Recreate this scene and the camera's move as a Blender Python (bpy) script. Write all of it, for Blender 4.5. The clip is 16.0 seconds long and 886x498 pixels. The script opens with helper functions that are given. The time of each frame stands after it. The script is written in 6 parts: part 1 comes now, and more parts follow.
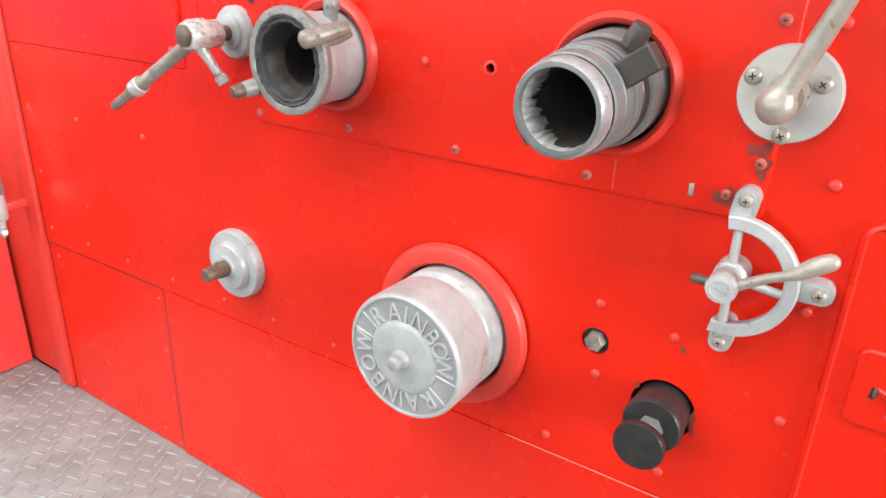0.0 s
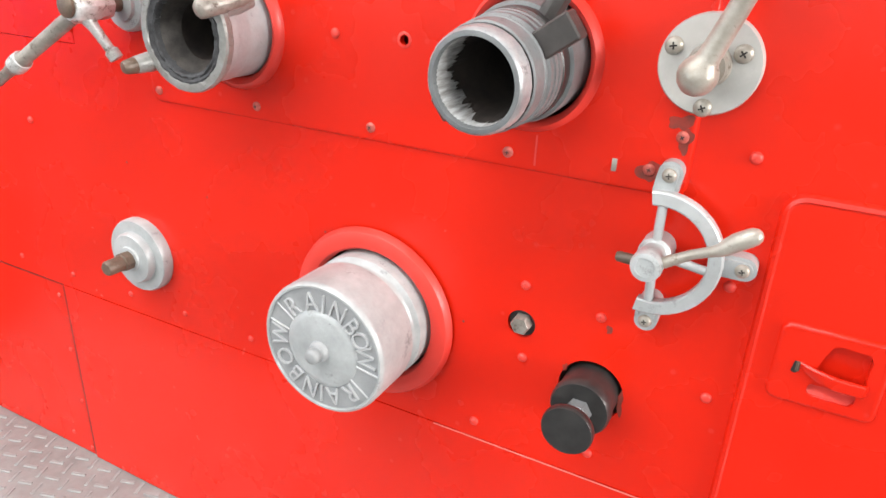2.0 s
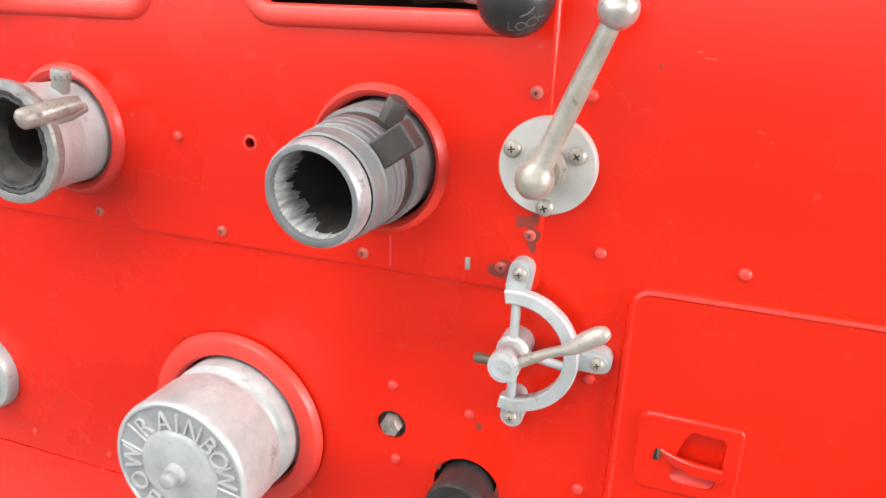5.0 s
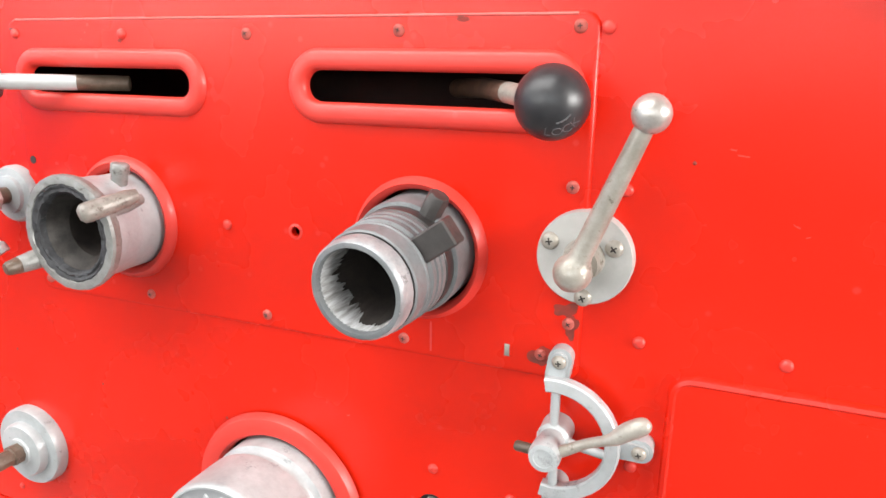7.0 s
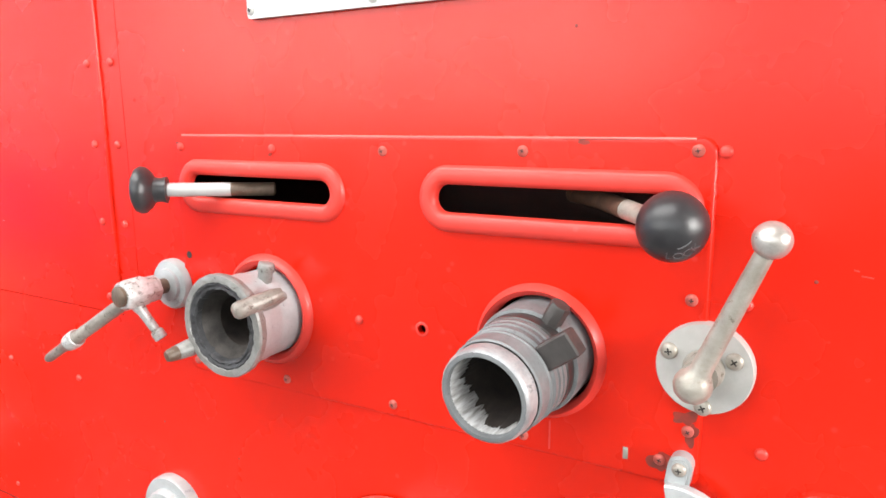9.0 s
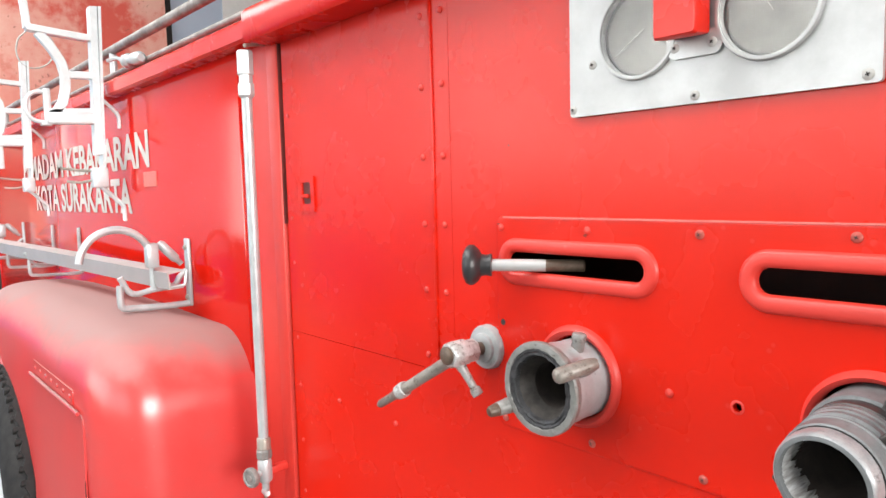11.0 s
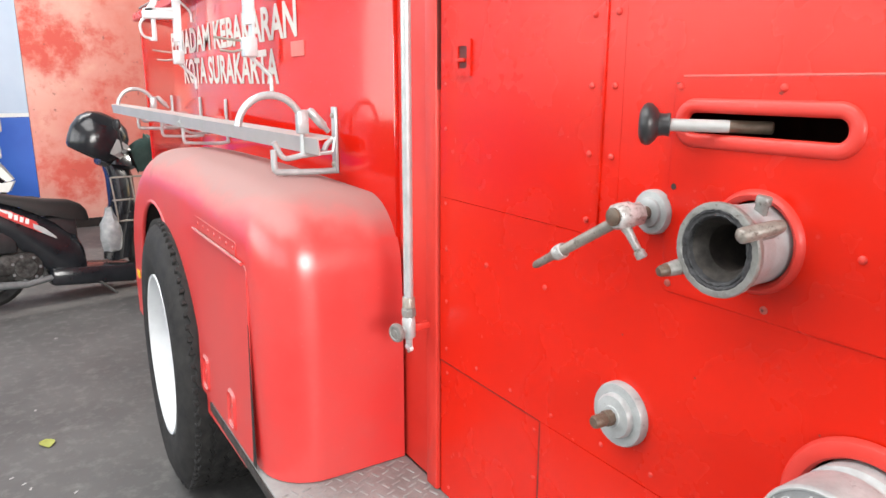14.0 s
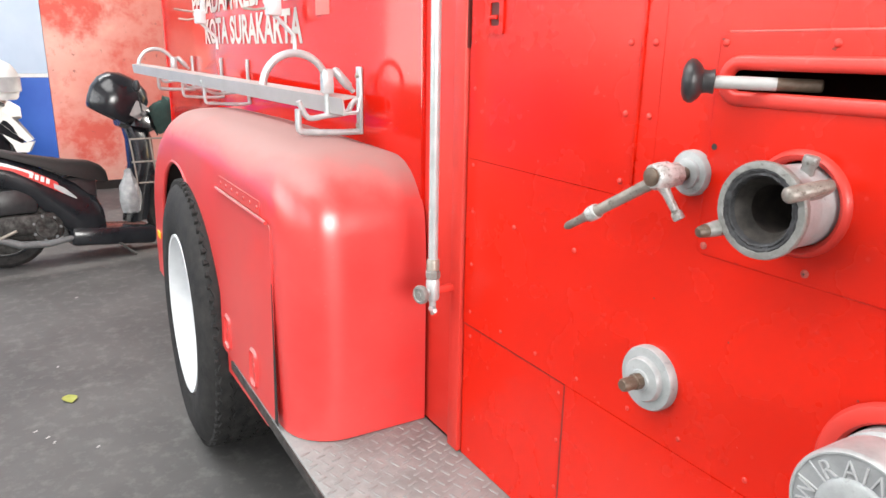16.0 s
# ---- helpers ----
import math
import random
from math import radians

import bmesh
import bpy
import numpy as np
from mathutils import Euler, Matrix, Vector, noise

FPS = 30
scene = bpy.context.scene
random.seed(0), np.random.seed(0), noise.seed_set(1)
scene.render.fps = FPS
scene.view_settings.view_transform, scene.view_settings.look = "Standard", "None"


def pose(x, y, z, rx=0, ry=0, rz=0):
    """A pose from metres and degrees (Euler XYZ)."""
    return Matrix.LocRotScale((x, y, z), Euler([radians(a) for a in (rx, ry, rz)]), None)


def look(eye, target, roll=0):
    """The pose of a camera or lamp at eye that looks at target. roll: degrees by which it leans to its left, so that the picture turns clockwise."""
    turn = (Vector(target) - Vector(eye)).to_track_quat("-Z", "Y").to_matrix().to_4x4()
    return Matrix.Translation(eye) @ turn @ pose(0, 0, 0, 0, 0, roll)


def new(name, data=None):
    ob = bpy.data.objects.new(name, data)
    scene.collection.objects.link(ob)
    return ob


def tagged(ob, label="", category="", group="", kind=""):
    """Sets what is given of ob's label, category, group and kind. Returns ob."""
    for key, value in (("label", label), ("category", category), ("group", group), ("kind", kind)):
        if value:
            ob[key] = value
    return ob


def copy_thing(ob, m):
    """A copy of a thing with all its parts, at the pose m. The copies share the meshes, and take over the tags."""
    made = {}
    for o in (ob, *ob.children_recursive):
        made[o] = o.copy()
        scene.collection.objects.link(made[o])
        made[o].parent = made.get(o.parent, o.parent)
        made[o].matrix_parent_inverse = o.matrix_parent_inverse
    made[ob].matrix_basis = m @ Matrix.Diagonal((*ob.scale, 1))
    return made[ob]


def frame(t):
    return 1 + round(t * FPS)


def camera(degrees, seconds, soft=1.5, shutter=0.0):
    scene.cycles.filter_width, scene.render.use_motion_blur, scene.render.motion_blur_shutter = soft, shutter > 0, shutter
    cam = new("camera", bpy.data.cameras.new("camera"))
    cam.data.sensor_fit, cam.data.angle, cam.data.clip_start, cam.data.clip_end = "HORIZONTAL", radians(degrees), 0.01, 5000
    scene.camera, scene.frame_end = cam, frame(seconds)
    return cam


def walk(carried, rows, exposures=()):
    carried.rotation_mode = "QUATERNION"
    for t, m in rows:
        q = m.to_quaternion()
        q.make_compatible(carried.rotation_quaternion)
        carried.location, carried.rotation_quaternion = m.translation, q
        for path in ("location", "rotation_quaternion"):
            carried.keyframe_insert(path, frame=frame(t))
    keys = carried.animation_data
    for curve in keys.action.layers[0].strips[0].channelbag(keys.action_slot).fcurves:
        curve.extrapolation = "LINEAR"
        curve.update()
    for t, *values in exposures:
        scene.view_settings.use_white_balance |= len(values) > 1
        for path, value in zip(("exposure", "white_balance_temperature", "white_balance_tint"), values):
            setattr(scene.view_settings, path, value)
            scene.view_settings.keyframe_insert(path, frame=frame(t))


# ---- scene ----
cam = camera(64.82, 16.0)
PATH = [
    (0, (0.4245, -0.6096, 1.3745), (-0.5836, 0.9412, 0.6119), 1.86),
    (0.5, (0.4228, -0.6064, 1.3780), (-0.5585, 0.9649, 0.6227), 2.32),
    (1, (0.4210, -0.6025, 1.3757), (-0.5456, 0.9757, 0.6157), 2.25),
    (1.5, (0.4180, -0.5893, 1.3686), (-0.4854, 1.0105, 0.5769), 2.33),
    (2, (0.4175, -0.5746, 1.3626), (-0.4104, 1.0597, 0.5589), 2.63),
    (2.5, (0.4165, -0.5620, 1.3573), (-0.3083, 1.1127, 0.5372), 3.32),
    (3, (0.4192, -0.5530, 1.3605), (-0.2615, 1.1458, 0.5521), 3.27),
    (3.5, (0.4233, -0.5412, 1.3664), (-0.1900, 1.1911, 0.5755), 3.73),
    (4, (0.4305, -0.5296, 1.3770), (-0.1681, 1.2300, 0.6367), 3.45),
    (4.5, (0.4405, -0.5327, 1.3943), (-0.1561, 1.2513, 0.7134), 2.89),
    (5, (0.4443, -0.5283, 1.4008), (-0.1702, 1.2577, 0.7411), 1.99),
    (5.2, (0.4475, -0.5309, 1.4038), (-0.1901, 1.2603, 0.7814), 1.57),
    (7.3, (0.4397, -0.5366, 1.4390), (-0.2869, 1.2557, 0.9269), 0.73),
    (7.5, (0.4427, -0.5400, 1.4416), (-0.2855, 1.2551, 0.9417), 0.58),
    (8, (0.4440, -0.5467, 1.4523), (-0.3145, 1.2468, 0.9938), 0.32),
    (8.5, (0.4391, -0.5528, 1.4745), (-0.4120, 1.2096, 1.0597), -0.18),
    (9, (0.4313, -0.5725, 1.4872), (-0.5493, 1.1313, 1.1157), -0.49),
    (9.5, (0.4258, -0.5964, 1.4955), (-0.7140, 1.0110, 1.1494), -1.33),
    (10, (0.4192, -0.6260, 1.5022), (-0.9236, 0.8286, 1.2137), -1.76),
    (10.2, (0.4169, -0.6395, 1.5023), (-0.9759, 0.7765, 1.2627), -1.27),
    (12.3, (0.3981, -0.7294, 1.5247), (-1.2141, 0.4364, 1.3151), -1.55),
    (12.5, (0.3934, -0.7378, 1.5154), (-1.2347, 0.4004, 1.2782), -1.10),
    (13, (0.3893, -0.7471, 1.4848), (-1.2558, 0.3464, 1.1681), 0.01),
    (13.5, (0.3799, -0.7478, 1.4642), (-1.2689, 0.3054, 1.0463), 0.28),
    (14, (0.3757, -0.7536, 1.4591), (-1.2813, 0.2678, 0.9972), 0.07),
    (14.5, (0.3699, -0.7604, 1.4535), (-1.2797, 0.2637, 0.9714), 0.44),
    (15, (0.3711, -0.7664, 1.4480), (-1.2748, 0.2602, 0.9587), 0.69),
    (15.5, (0.3646, -0.7681, 1.4402), (-1.2871, 0.2259, 0.9053), 0.55),
    (16, (0.3568, -0.7721, 1.4384), (-1.3016, 0.2062, 0.8950), 0.98),
]
walk(cam, [(t, look(eye, target, roll)) for t, eye, target, roll in PATH], [(0, 0.21), (5, 0.29), (7.5, 0.33), (8.5, 0.41), (10.2, 0.17), (12.4, -0.20), (14, 0.02), (16, 0.14)])

# ---- world and light ----
world = bpy.data.worlds.new("sky")
scene.world = world
world.use_nodes = True
wn = world.node_tree
sky = wn.nodes.new("ShaderNodeTexSky")
sky.sky_type = 'NISHITA'
sky.sun_disc = False
sky.sun_elevation = radians(27)
sky.sun_rotation = radians(350)
wn.nodes["Background"].inputs["Strength"].default_value = 0.12
wn.links.new(sky.outputs[0], wn.nodes["Background"].inputs["Color"])


def lamp(name, kind, m, energy, color=(1, 1, 1), **more):
    d = bpy.data.lights.new(name, kind)
    d.energy, d.color = energy, color
    for k, v in more.items():
        if k == "size":
            d.size = v
        elif k == "size_y":
            d.shape = 'RECTANGLE'
            d.size_y = v
        elif k == "angle":
            d.angle = v
    ob = new(name, d)
    ob.matrix_world = m
    return ob


# low sun through the rear doorway, along the far wall, onto the floor by the scooters
lamp("sun", 'SUN', look((-0.17, 1.0, 0.52), (0, 0, 0)), 5.0, (1, 0.95, 0.87), angle=radians(0.8))
# sky light through the wide doorway behind the camera, and through the side doorway
lamp("doorway_light", 'AREA', look((-4.2, -6.2, 2.9), (-4.0, 0, 1.9)), 250, (1.0, 0.975, 0.94), size=6.8, size_y=2.7)
lamp("second_doorway_light", 'AREA', look((2.1, -6.2, 2.9), (2.0, 0, 1.9)), 90, (1.0, 0.975, 0.94), size=4.8, size_y=2.7)
lamp("side_doorway_light", 'AREA', look((7.0, -1.6, 2.55), (-1.0, -1.2, 1.2)), 640, (1.0, 0.975, 0.94), size=3.0, size_y=2.3)
# daylight through the strip of translucent roof sheets in front of the truck
lamp("rooflight", 'AREA', look((-1.75, -2.05, 4.55), (-1.75, -2.00, 0)), 300, (1.0, 0.98, 0.95), size=5.2, size_y=2.6)
# lamp added in an unseen roof opening to brighten the far wall
lamp("far_wall_fill", 'AREA', look((-6.75, -1.6, 4.55), (-6.75, -1.55, 0)), 120, (1.0, 0.98, 0.95), size=1.3, size_y=2.4)

# ---- materials ----


def mat(name, build):
    m = bpy.data.materials.new(name)
    m.use_nodes = True
    nt = m.node_tree
    b = nt.nodes["Principled BSDF"]
    build(nt, b)
    return m


def node(nt, kind, **inputs):
    n = nt.nodes.new(kind)
    for k, v in inputs.items():
        n.inputs[k.replace("_", " ")].default_value = v
    return n


def noise_tex(nt, scale, detail=4, rough=0.55, coord="Object"):
    tc = nt.nodes.new("ShaderNodeTexCoord")
    n = node(nt, "ShaderNodeTexNoise", Scale=scale, Detail=detail, Roughness=rough)
    nt.links.new(tc.outputs[coord], n.inputs["Vector"])
    return n


def ramp(nt, src, stops):
    r = nt.nodes.new("ShaderNodeValToRGB")
    e = r.color_ramp.elements
    while len(e) < len(stops):
        e.new(0.5)
    for el, (p, c) in zip(e, stops):
        el.position, el.color = p, (*c, 1)
    nt.links.new(src, r.inputs["Fac"])
    return r


def mix(nt, fac, a, b):
    m = nt.nodes.new("ShaderNodeMix")
    m.data_type = 'RGBA'
    for sock, v in ((m.inputs["Factor"], fac), (m.inputs["A"], a), (m.inputs["B"], b)):
        if isinstance(v, bpy.types.NodeSocket):
            nt.links.new(v, sock)
        elif isinstance(v, tuple):
            sock.default_value = (*v, 1)
        else:
            sock.default_value = v
    return m.outputs["Result"]


def bump(nt, b, height, strength, distance):
    n = node(nt, "ShaderNodeBump", Strength=strength, Distance=distance)
    nt.links.new(height, n.inputs["Height"])
    nt.links.new(n.outputs["Normal"], b.inputs["Normal"])
    return n


def g(v):
    return (v, v, v)


def paint(name, base, worn, rough=0.32, dust=None, dust_amount=0.0, coat=0.15, wave=0.14, spec=0.5):
    def build(nt, b):
        big = noise_tex(nt, 2.2, 3)
        c = mix(nt, ramp(nt, big.outputs["Fac"], [(0.35, g(0)), (0.75, g(1))]).outputs["Color"], base, worn)
        tc = nt.nodes.new("ShaderNodeTexCoord")
        chips = node(nt, "ShaderNodeTexVoronoi", Scale=26.0)
        nt.links.new(tc.outputs["Object"], chips.inputs["Vector"])
        specks = ramp(nt, chips.outputs["Distance"], [(0.045, g(1)), (0.09, g(0))])
        lighter = tuple(min(1, v * 1.05 + 0.08) for v in worn)
        sp = nt.nodes.new("ShaderNodeMath")
        sp.operation = 'MULTIPLY'
        sp.inputs[1].default_value = 0.22
        nt.links.new(specks.outputs["Color"], sp.inputs[0])
        c = mix(nt, sp.outputs[0], c, lighter)
        if dust:
            geo = nt.nodes.new("ShaderNodeNewGeometry")
            sep = nt.nodes.new("ShaderNodeSeparateXYZ")
            nt.links.new(geo.outputs["Normal"], sep.inputs[0])
            # dust settles by slope, with a cloudy edge
            patch = noise_tex(nt, 3.0, 9, 0.62)
            slope = nt.nodes.new("ShaderNodeMath")
            slope.operation = 'MULTIPLY_ADD'
            slope.inputs[1].default_value = 1.5
            nt.links.new(patch.outputs["Fac"], slope.inputs[0])
            nt.links.new(sep.outputs["Z"], slope.inputs[2])
            up = ramp(nt, slope.outputs[0], [(0.0, g(0.0)), (0.60, g(0.05)), (0.95, g(0.20))])
            top = nt.nodes.new("ShaderNodeMapRange")
            top.interpolation_type = 'SMOOTHSTEP'
            top.inputs["From Min"].default_value, top.inputs["From Max"].default_value = 0.85, 1.75
            nt.links.new(slope.outputs[0], top.inputs["Value"])
            m1 = nt.nodes.new("ShaderNodeMath")
            m1.operation = 'MAXIMUM'
            nt.links.new(up.outputs["Color"], m1.inputs[0])
            nt.links.new(top.outputs[0], m1.inputs[1])
            m2 = nt.nodes.new("ShaderNodeMath")
            m2.operation = 'MULTIPLY'
            m2.inputs[1].default_value = dust_amount
            nt.links.new(m1.outputs[0], m2.inputs[0])
            c = mix(nt, m2.outputs[0], c, dust)
            r = nt.nodes.new("ShaderNodeMapRange")
            r.inputs["From Min"].default_value, r.inputs["From Max"].default_value = 0.25, 0.8
            r.inputs["To Min"].default_value, r.inputs["To Max"].default_value = rough, 0.8
            nt.links.new(m2.outputs[0], r.inputs["Value"])
            nt.links.new(r.outputs[0], b.inputs["Roughness"])
        else:
            rr = ramp(nt, noise_tex(nt, 7, 4).outputs["Fac"], [(0.3, g(rough * 0.85)), (0.7, g(rough * 1.25))])
            nt.links.new(rr.outputs["Color"], b.inputs["Roughness"])
        nt.links.new(c, b.inputs["Base Color"])
        b.inputs["Coat Weight"].default_value = coat
        b.inputs["Specular IOR Level"].default_value = spec
        b.inputs["Coat Roughness"].default_value = 0.18
        bump(nt, b, noise_tex(nt, 2.2, 0).outputs["Fac"], wave, 0.012)
    return mat(name, build)


def metal(name, light, dark, rough=0.42, metallic=0.85, scale=40, pits=0.3):
    def build(nt, b):
        n1 = noise_tex(nt, scale, 6, 0.65)
        n2 = noise_tex(nt, scale * 0.25, 3)
        c = mix(nt, ramp(nt, n1.outputs["Fac"], [(0.38, g(0)), (0.66, g(1))]).outputs["Color"], dark, light)
        c = mix(nt, ramp(nt, n2.outputs["Fac"], [(0.45, g(0)), (0.8, g(0.6))]).outputs["Color"], c, dark)
        nt.links.new(c, b.inputs["Base Color"])
        r = ramp(nt, n1.outputs["Fac"], [(0.3, g(min(1, rough * 1.35))), (0.7, g(rough * 0.8))])
        nt.links.new(r.outputs["Color"], b.inputs["Roughness"])
        b.inputs["Metallic"].default_value = metallic
        bump(nt, b, noise_tex(nt, scale * 6, 4).outputs["Fac"], pits, 0.0006)
    return mat(name, build)


def worn(name, light, dark, grime, rough=0.42, metallic=0.5, scale=45, cover=0.5):
    """Bare or painted metal with rubbed patches and brown grime."""
    def build(nt, b):
        n1 = noise_tex(nt, scale, 6, 0.7)
        n2 = noise_tex(nt, scale * 2.2, 8, 0.75)
        n3 = noise_tex(nt, scale * 7, 4)
        c = mix(nt, ramp(nt, n1.outputs["Fac"], [(0.35, g(0)), (0.65, g(1))]).outputs["Color"], dark, light)
        gr = ramp(nt, n2.outputs["Fac"], [(cover, g(0)), (cover + 0.10, g(0.85))])
        c = mix(nt, gr.outputs["Color"], c, grime)
        nt.links.new(c, b.inputs["Base Color"])
        rr = ramp(nt, n2.outputs["Fac"], [(cover, g(rough)), (cover + 0.12, g(0.75))])
        nt.links.new(rr.outputs["Color"], b.inputs["Roughness"])
        b.inputs["Metallic"].default_value = metallic
        bump(nt, b, n3.outputs["Fac"], 0.5, 0.0009)
    return mat(name, build)


def plain(name, c1, c2, rough=0.6, scale=12, strength=0.2, dist=0.002, metallic=0.0):
    def build(nt, b):
        n = noise_tex(nt, scale, 6, 0.6)
        nt.links.new(mix(nt, ramp(nt, n.outputs["Fac"], [(0.3, g(0)), (0.7, g(1))]).outputs["Color"], c1, c2), b.inputs["Base Color"])
        b.inputs["Roughness"].default_value = rough
        b.inputs["Metallic"].default_value = metallic
        bump(nt, b, noise_tex(nt, scale * 8, 4).outputs["Fac"], strength, dist)
    return mat(name, build)


RED = paint("red_gloss_paint", (0.58, 0.010, 0.0015), (0.63, 0.017, 0.005), 0.25, coat=0.0, spec=0.35)
RED_SIDE = paint("red_polished_paint", (0.52, 0.009, 0.003), (0.57, 0.012, 0.005), 0.10, coat=0.0, wave=0.02)


def scraped(nt, b):
    """Bare metal scored along the bore, with dark grease left between the scores."""
    tc = nt.nodes.new("ShaderNodeTexCoord")
    mp = nt.nodes.new("ShaderNodeMapping")
    mp.inputs["Scale"].default_value = (1.0, 0.12, 1.0)
    nt.links.new(tc.outputs["Object"], mp.inputs["Vector"])
    n1 = node(nt, "ShaderNodeTexNoise", Scale=260.0, Detail=5.0, Roughness=0.65)
    n2 = node(nt, "ShaderNodeTexNoise", Scale=70.0, Detail=4.0, Roughness=0.6)
    nt.links.new(mp.outputs["Vector"], n1.inputs["Vector"])
    nt.links.new(mp.outputs["Vector"], n2.inputs["Vector"])
    c = mix(nt, ramp(nt, n1.outputs["Fac"], [(0.36, g(0)), (0.60, g(1))]).outputs["Color"], (0.30, 0.29, 0.28), (0.62, 0.63, 0.63))
    c = mix(nt, ramp(nt, n2.outputs["Fac"], [(0.60, g(0)), (0.66, g(0.8))]).outputs["Color"], c, (0.07, 0.055, 0.045))
    nt.links.new(c, b.inputs["Base Color"])
    b.inputs["Roughness"].default_value = 0.42
    b.inputs["Metallic"].default_value = 0.15
    bump(nt, b, n1.outputs["Fac"], 0.5, 0.0004)


SILVER_PAINT = plain("silver_brush_paint", (0.39, 0.43, 0.44), (0.52, 0.56, 0.57), 0.32, 30, 0.25, 0.0008, 0.25)
RED_FENDER = paint("dusty_red_paint", (0.65, 0.026, 0.024), (0.71, 0.044, 0.041), 0.28, spec=0.9, dust=(0.275, 0.180, 0.168), dust_amount=0.92, coat=0.0)
# dark red for joint dirt, and for shade drawn into gaps and recesses
RED_DARK = plain("dirty_joint_and_shade", (0.07, 0.009, 0.006), (0.15, 0.014, 0.010), 0.5)
SILVER = worn("silver_painted_casting", (0.43, 0.452, 0.456), (0.29, 0.305, 0.308), (0.15, 0.146, 0.14), 0.34, 0.10, 15, 0.585)
SIDE_SILVER = worn("pale_silver_paint", (0.41, 0.445, 0.455), (0.32, 0.345, 0.352), (0.15, 0.15, 0.146), 0.36, 0.10, 26, 0.60)
ALU = worn("bare_aluminium", (0.185, 0.197, 0.203), (0.125, 0.133, 0.137), (0.05, 0.049, 0.048), 0.45, 0.05, 34, 0.60)
ALU_EDGE = worn("bare_aluminium_edge", (0.40, 0.42, 0.43), (0.20, 0.21, 0.216), (0.11, 0.11, 0.11), 0.34, 0.2, 30, 0.58)
BRIGHT = mat("scraped_aluminium", lambda nt, b: scraped(nt, b))
WORN_SILVER = worn("worn_silver_paint", (0.27, 0.272, 0.262), (0.175, 0.175, 0.165), (0.07, 0.06, 0.05), 0.38, 0.15, 45, 0.57)
FLANGE = metal("grey_flange", (0.50, 0.495, 0.47), (0.40, 0.395, 0.375), 0.42, 0.2, 30)
STEEL = worn("dull_nickel_steel", (0.41, 0.388, 0.345), (0.27, 0.248, 0.21), (0.11, 0.085, 0.06), 0.36, 0.3, 34, 0.57)
TAP_METAL = worn("worn_chrome", (0.62, 0.64, 0.645), (0.36, 0.36, 0.345), (0.10, 0.075, 0.055), 0.28, 0.2, 60, 0.53)
PATINA = worn("brown_patina_brass", (0.22, 0.215, 0.19), (0.12, 0.115, 0.095), (0.45, 0.46, 0.45), 0.36, 0.2, 40, 0.56)
GREY_CAST = metal("grey_cast_coupling", (0.060, 0.054, 0.052), (0.036, 0.033, 0.031), 0.45, 0.1, 40)
GREY_DARK = plain("dark_grey_paint", (0.014, 0.014, 0.014), (0.034, 0.033, 0.032), 0.36, 60, 0.06)
# lighter copy of the cap's silver, painting highlights on the raised letters
LETTER_METAL = worn("highlit_raised_metal", (0.52, 0.53, 0.54), (0.44, 0.45, 0.46), (0.3, 0.3, 0.3), 0.30, 0.3, 60, 0.66)
# darker copy of the cap's silver, painting shade on its face and nub
SILVER_SHADED = worn("shaded_cast_silver", (0.30, 0.31, 0.315), (0.245, 0.255, 0.26), (0.16, 0.155, 0.15), 0.48, 0.1, 40, 0.62)
POLISHED = metal("polished_chrome", (0.60, 0.59, 0.57), (0.34, 0.31, 0.28), 0.30, 0.55, 60, 0.2)
# dark brown that puts the slot's shade into the rod's inner end
ROD_SHADED = plain("shaded_brown_rod", (0.07, 0.035, 0.022), (0.16, 0.08, 0.05), 0.6, 60)
SCREW_WORN = plain("worn_painted_screw", (0.30, 0.040, 0.028), (0.50, 0.11, 0.085), 0.5, 180)
STAIN = plain("rust_stain", (0.10, 0.022, 0.014), (0.34, 0.022, 0.010), 0.7, 60)
BLACK = plain("black_plastic", (0.018, 0.018, 0.020), (0.035, 0.035, 0.037), 0.36, 30, 0.1)
RUBBER = plain("black_rubber", (0.014, 0.014, 0.015), (0.036, 0.035, 0.034), 0.75, 25, 0.4)
RUBBER.node_tree.nodes["Principled BSDF"].inputs["Specular IOR Level"].default_value = 0.2
# soot, and the shade deep in the bores, in one near-black colour
BORE = plain("sooty_shaded_bore", (0.012, 0.009, 0.008), (0.045, 0.034, 0.028), 0.8, 40)
# near-black: puts the shade of hollows and gaps into the colour
HOLLOW = plain("dark_parts_and_shade", (0.010, 0.008, 0.008), (0.030, 0.020, 0.018), 0.8, 10)
PLATE = metal("brushed_plate", (0.50, 0.515, 0.515), (0.42, 0.43, 0.425), 0.40, 0.3, 18, 0.15)
WHITE_RIM = plain("white_rim_paint", (0.58, 0.60, 0.62), (0.68, 0.70, 0.72), 0.4, 14)
RUBBER_SEAL = worn("perished_rubber_seal", (0.045, 0.046, 0.050), (0.010, 0.010, 0.011), (0.26, 0.26, 0.25), 0.7, 0.0, 60, 0.605)
BROWN = worn("browned_metal", (0.15, 0.108, 0.078), (0.07, 0.050, 0.036), (0.32, 0.29, 0.26), 0.42, 0.15, 50, 0.61)
TAP_DULL = worn("dull_brown_nickel", (0.27, 0.25, 0.225), (0.16, 0.142, 0.122), (0.07, 0.05, 0.037), 0.38, 0.2, 50, 0.55)
BRACKET_PAINT = plain("pale_bracket_paint", (0.58, 0.64, 0.655), (0.69, 0.75, 0.765), 0.30, 30, 0.2, 0.0008, 0.15)
RAIL = metal("dull_grey_rail", (0.34, 0.32, 0.30), (0.20, 0.18, 0.165), 0.45, 0.2, 20)
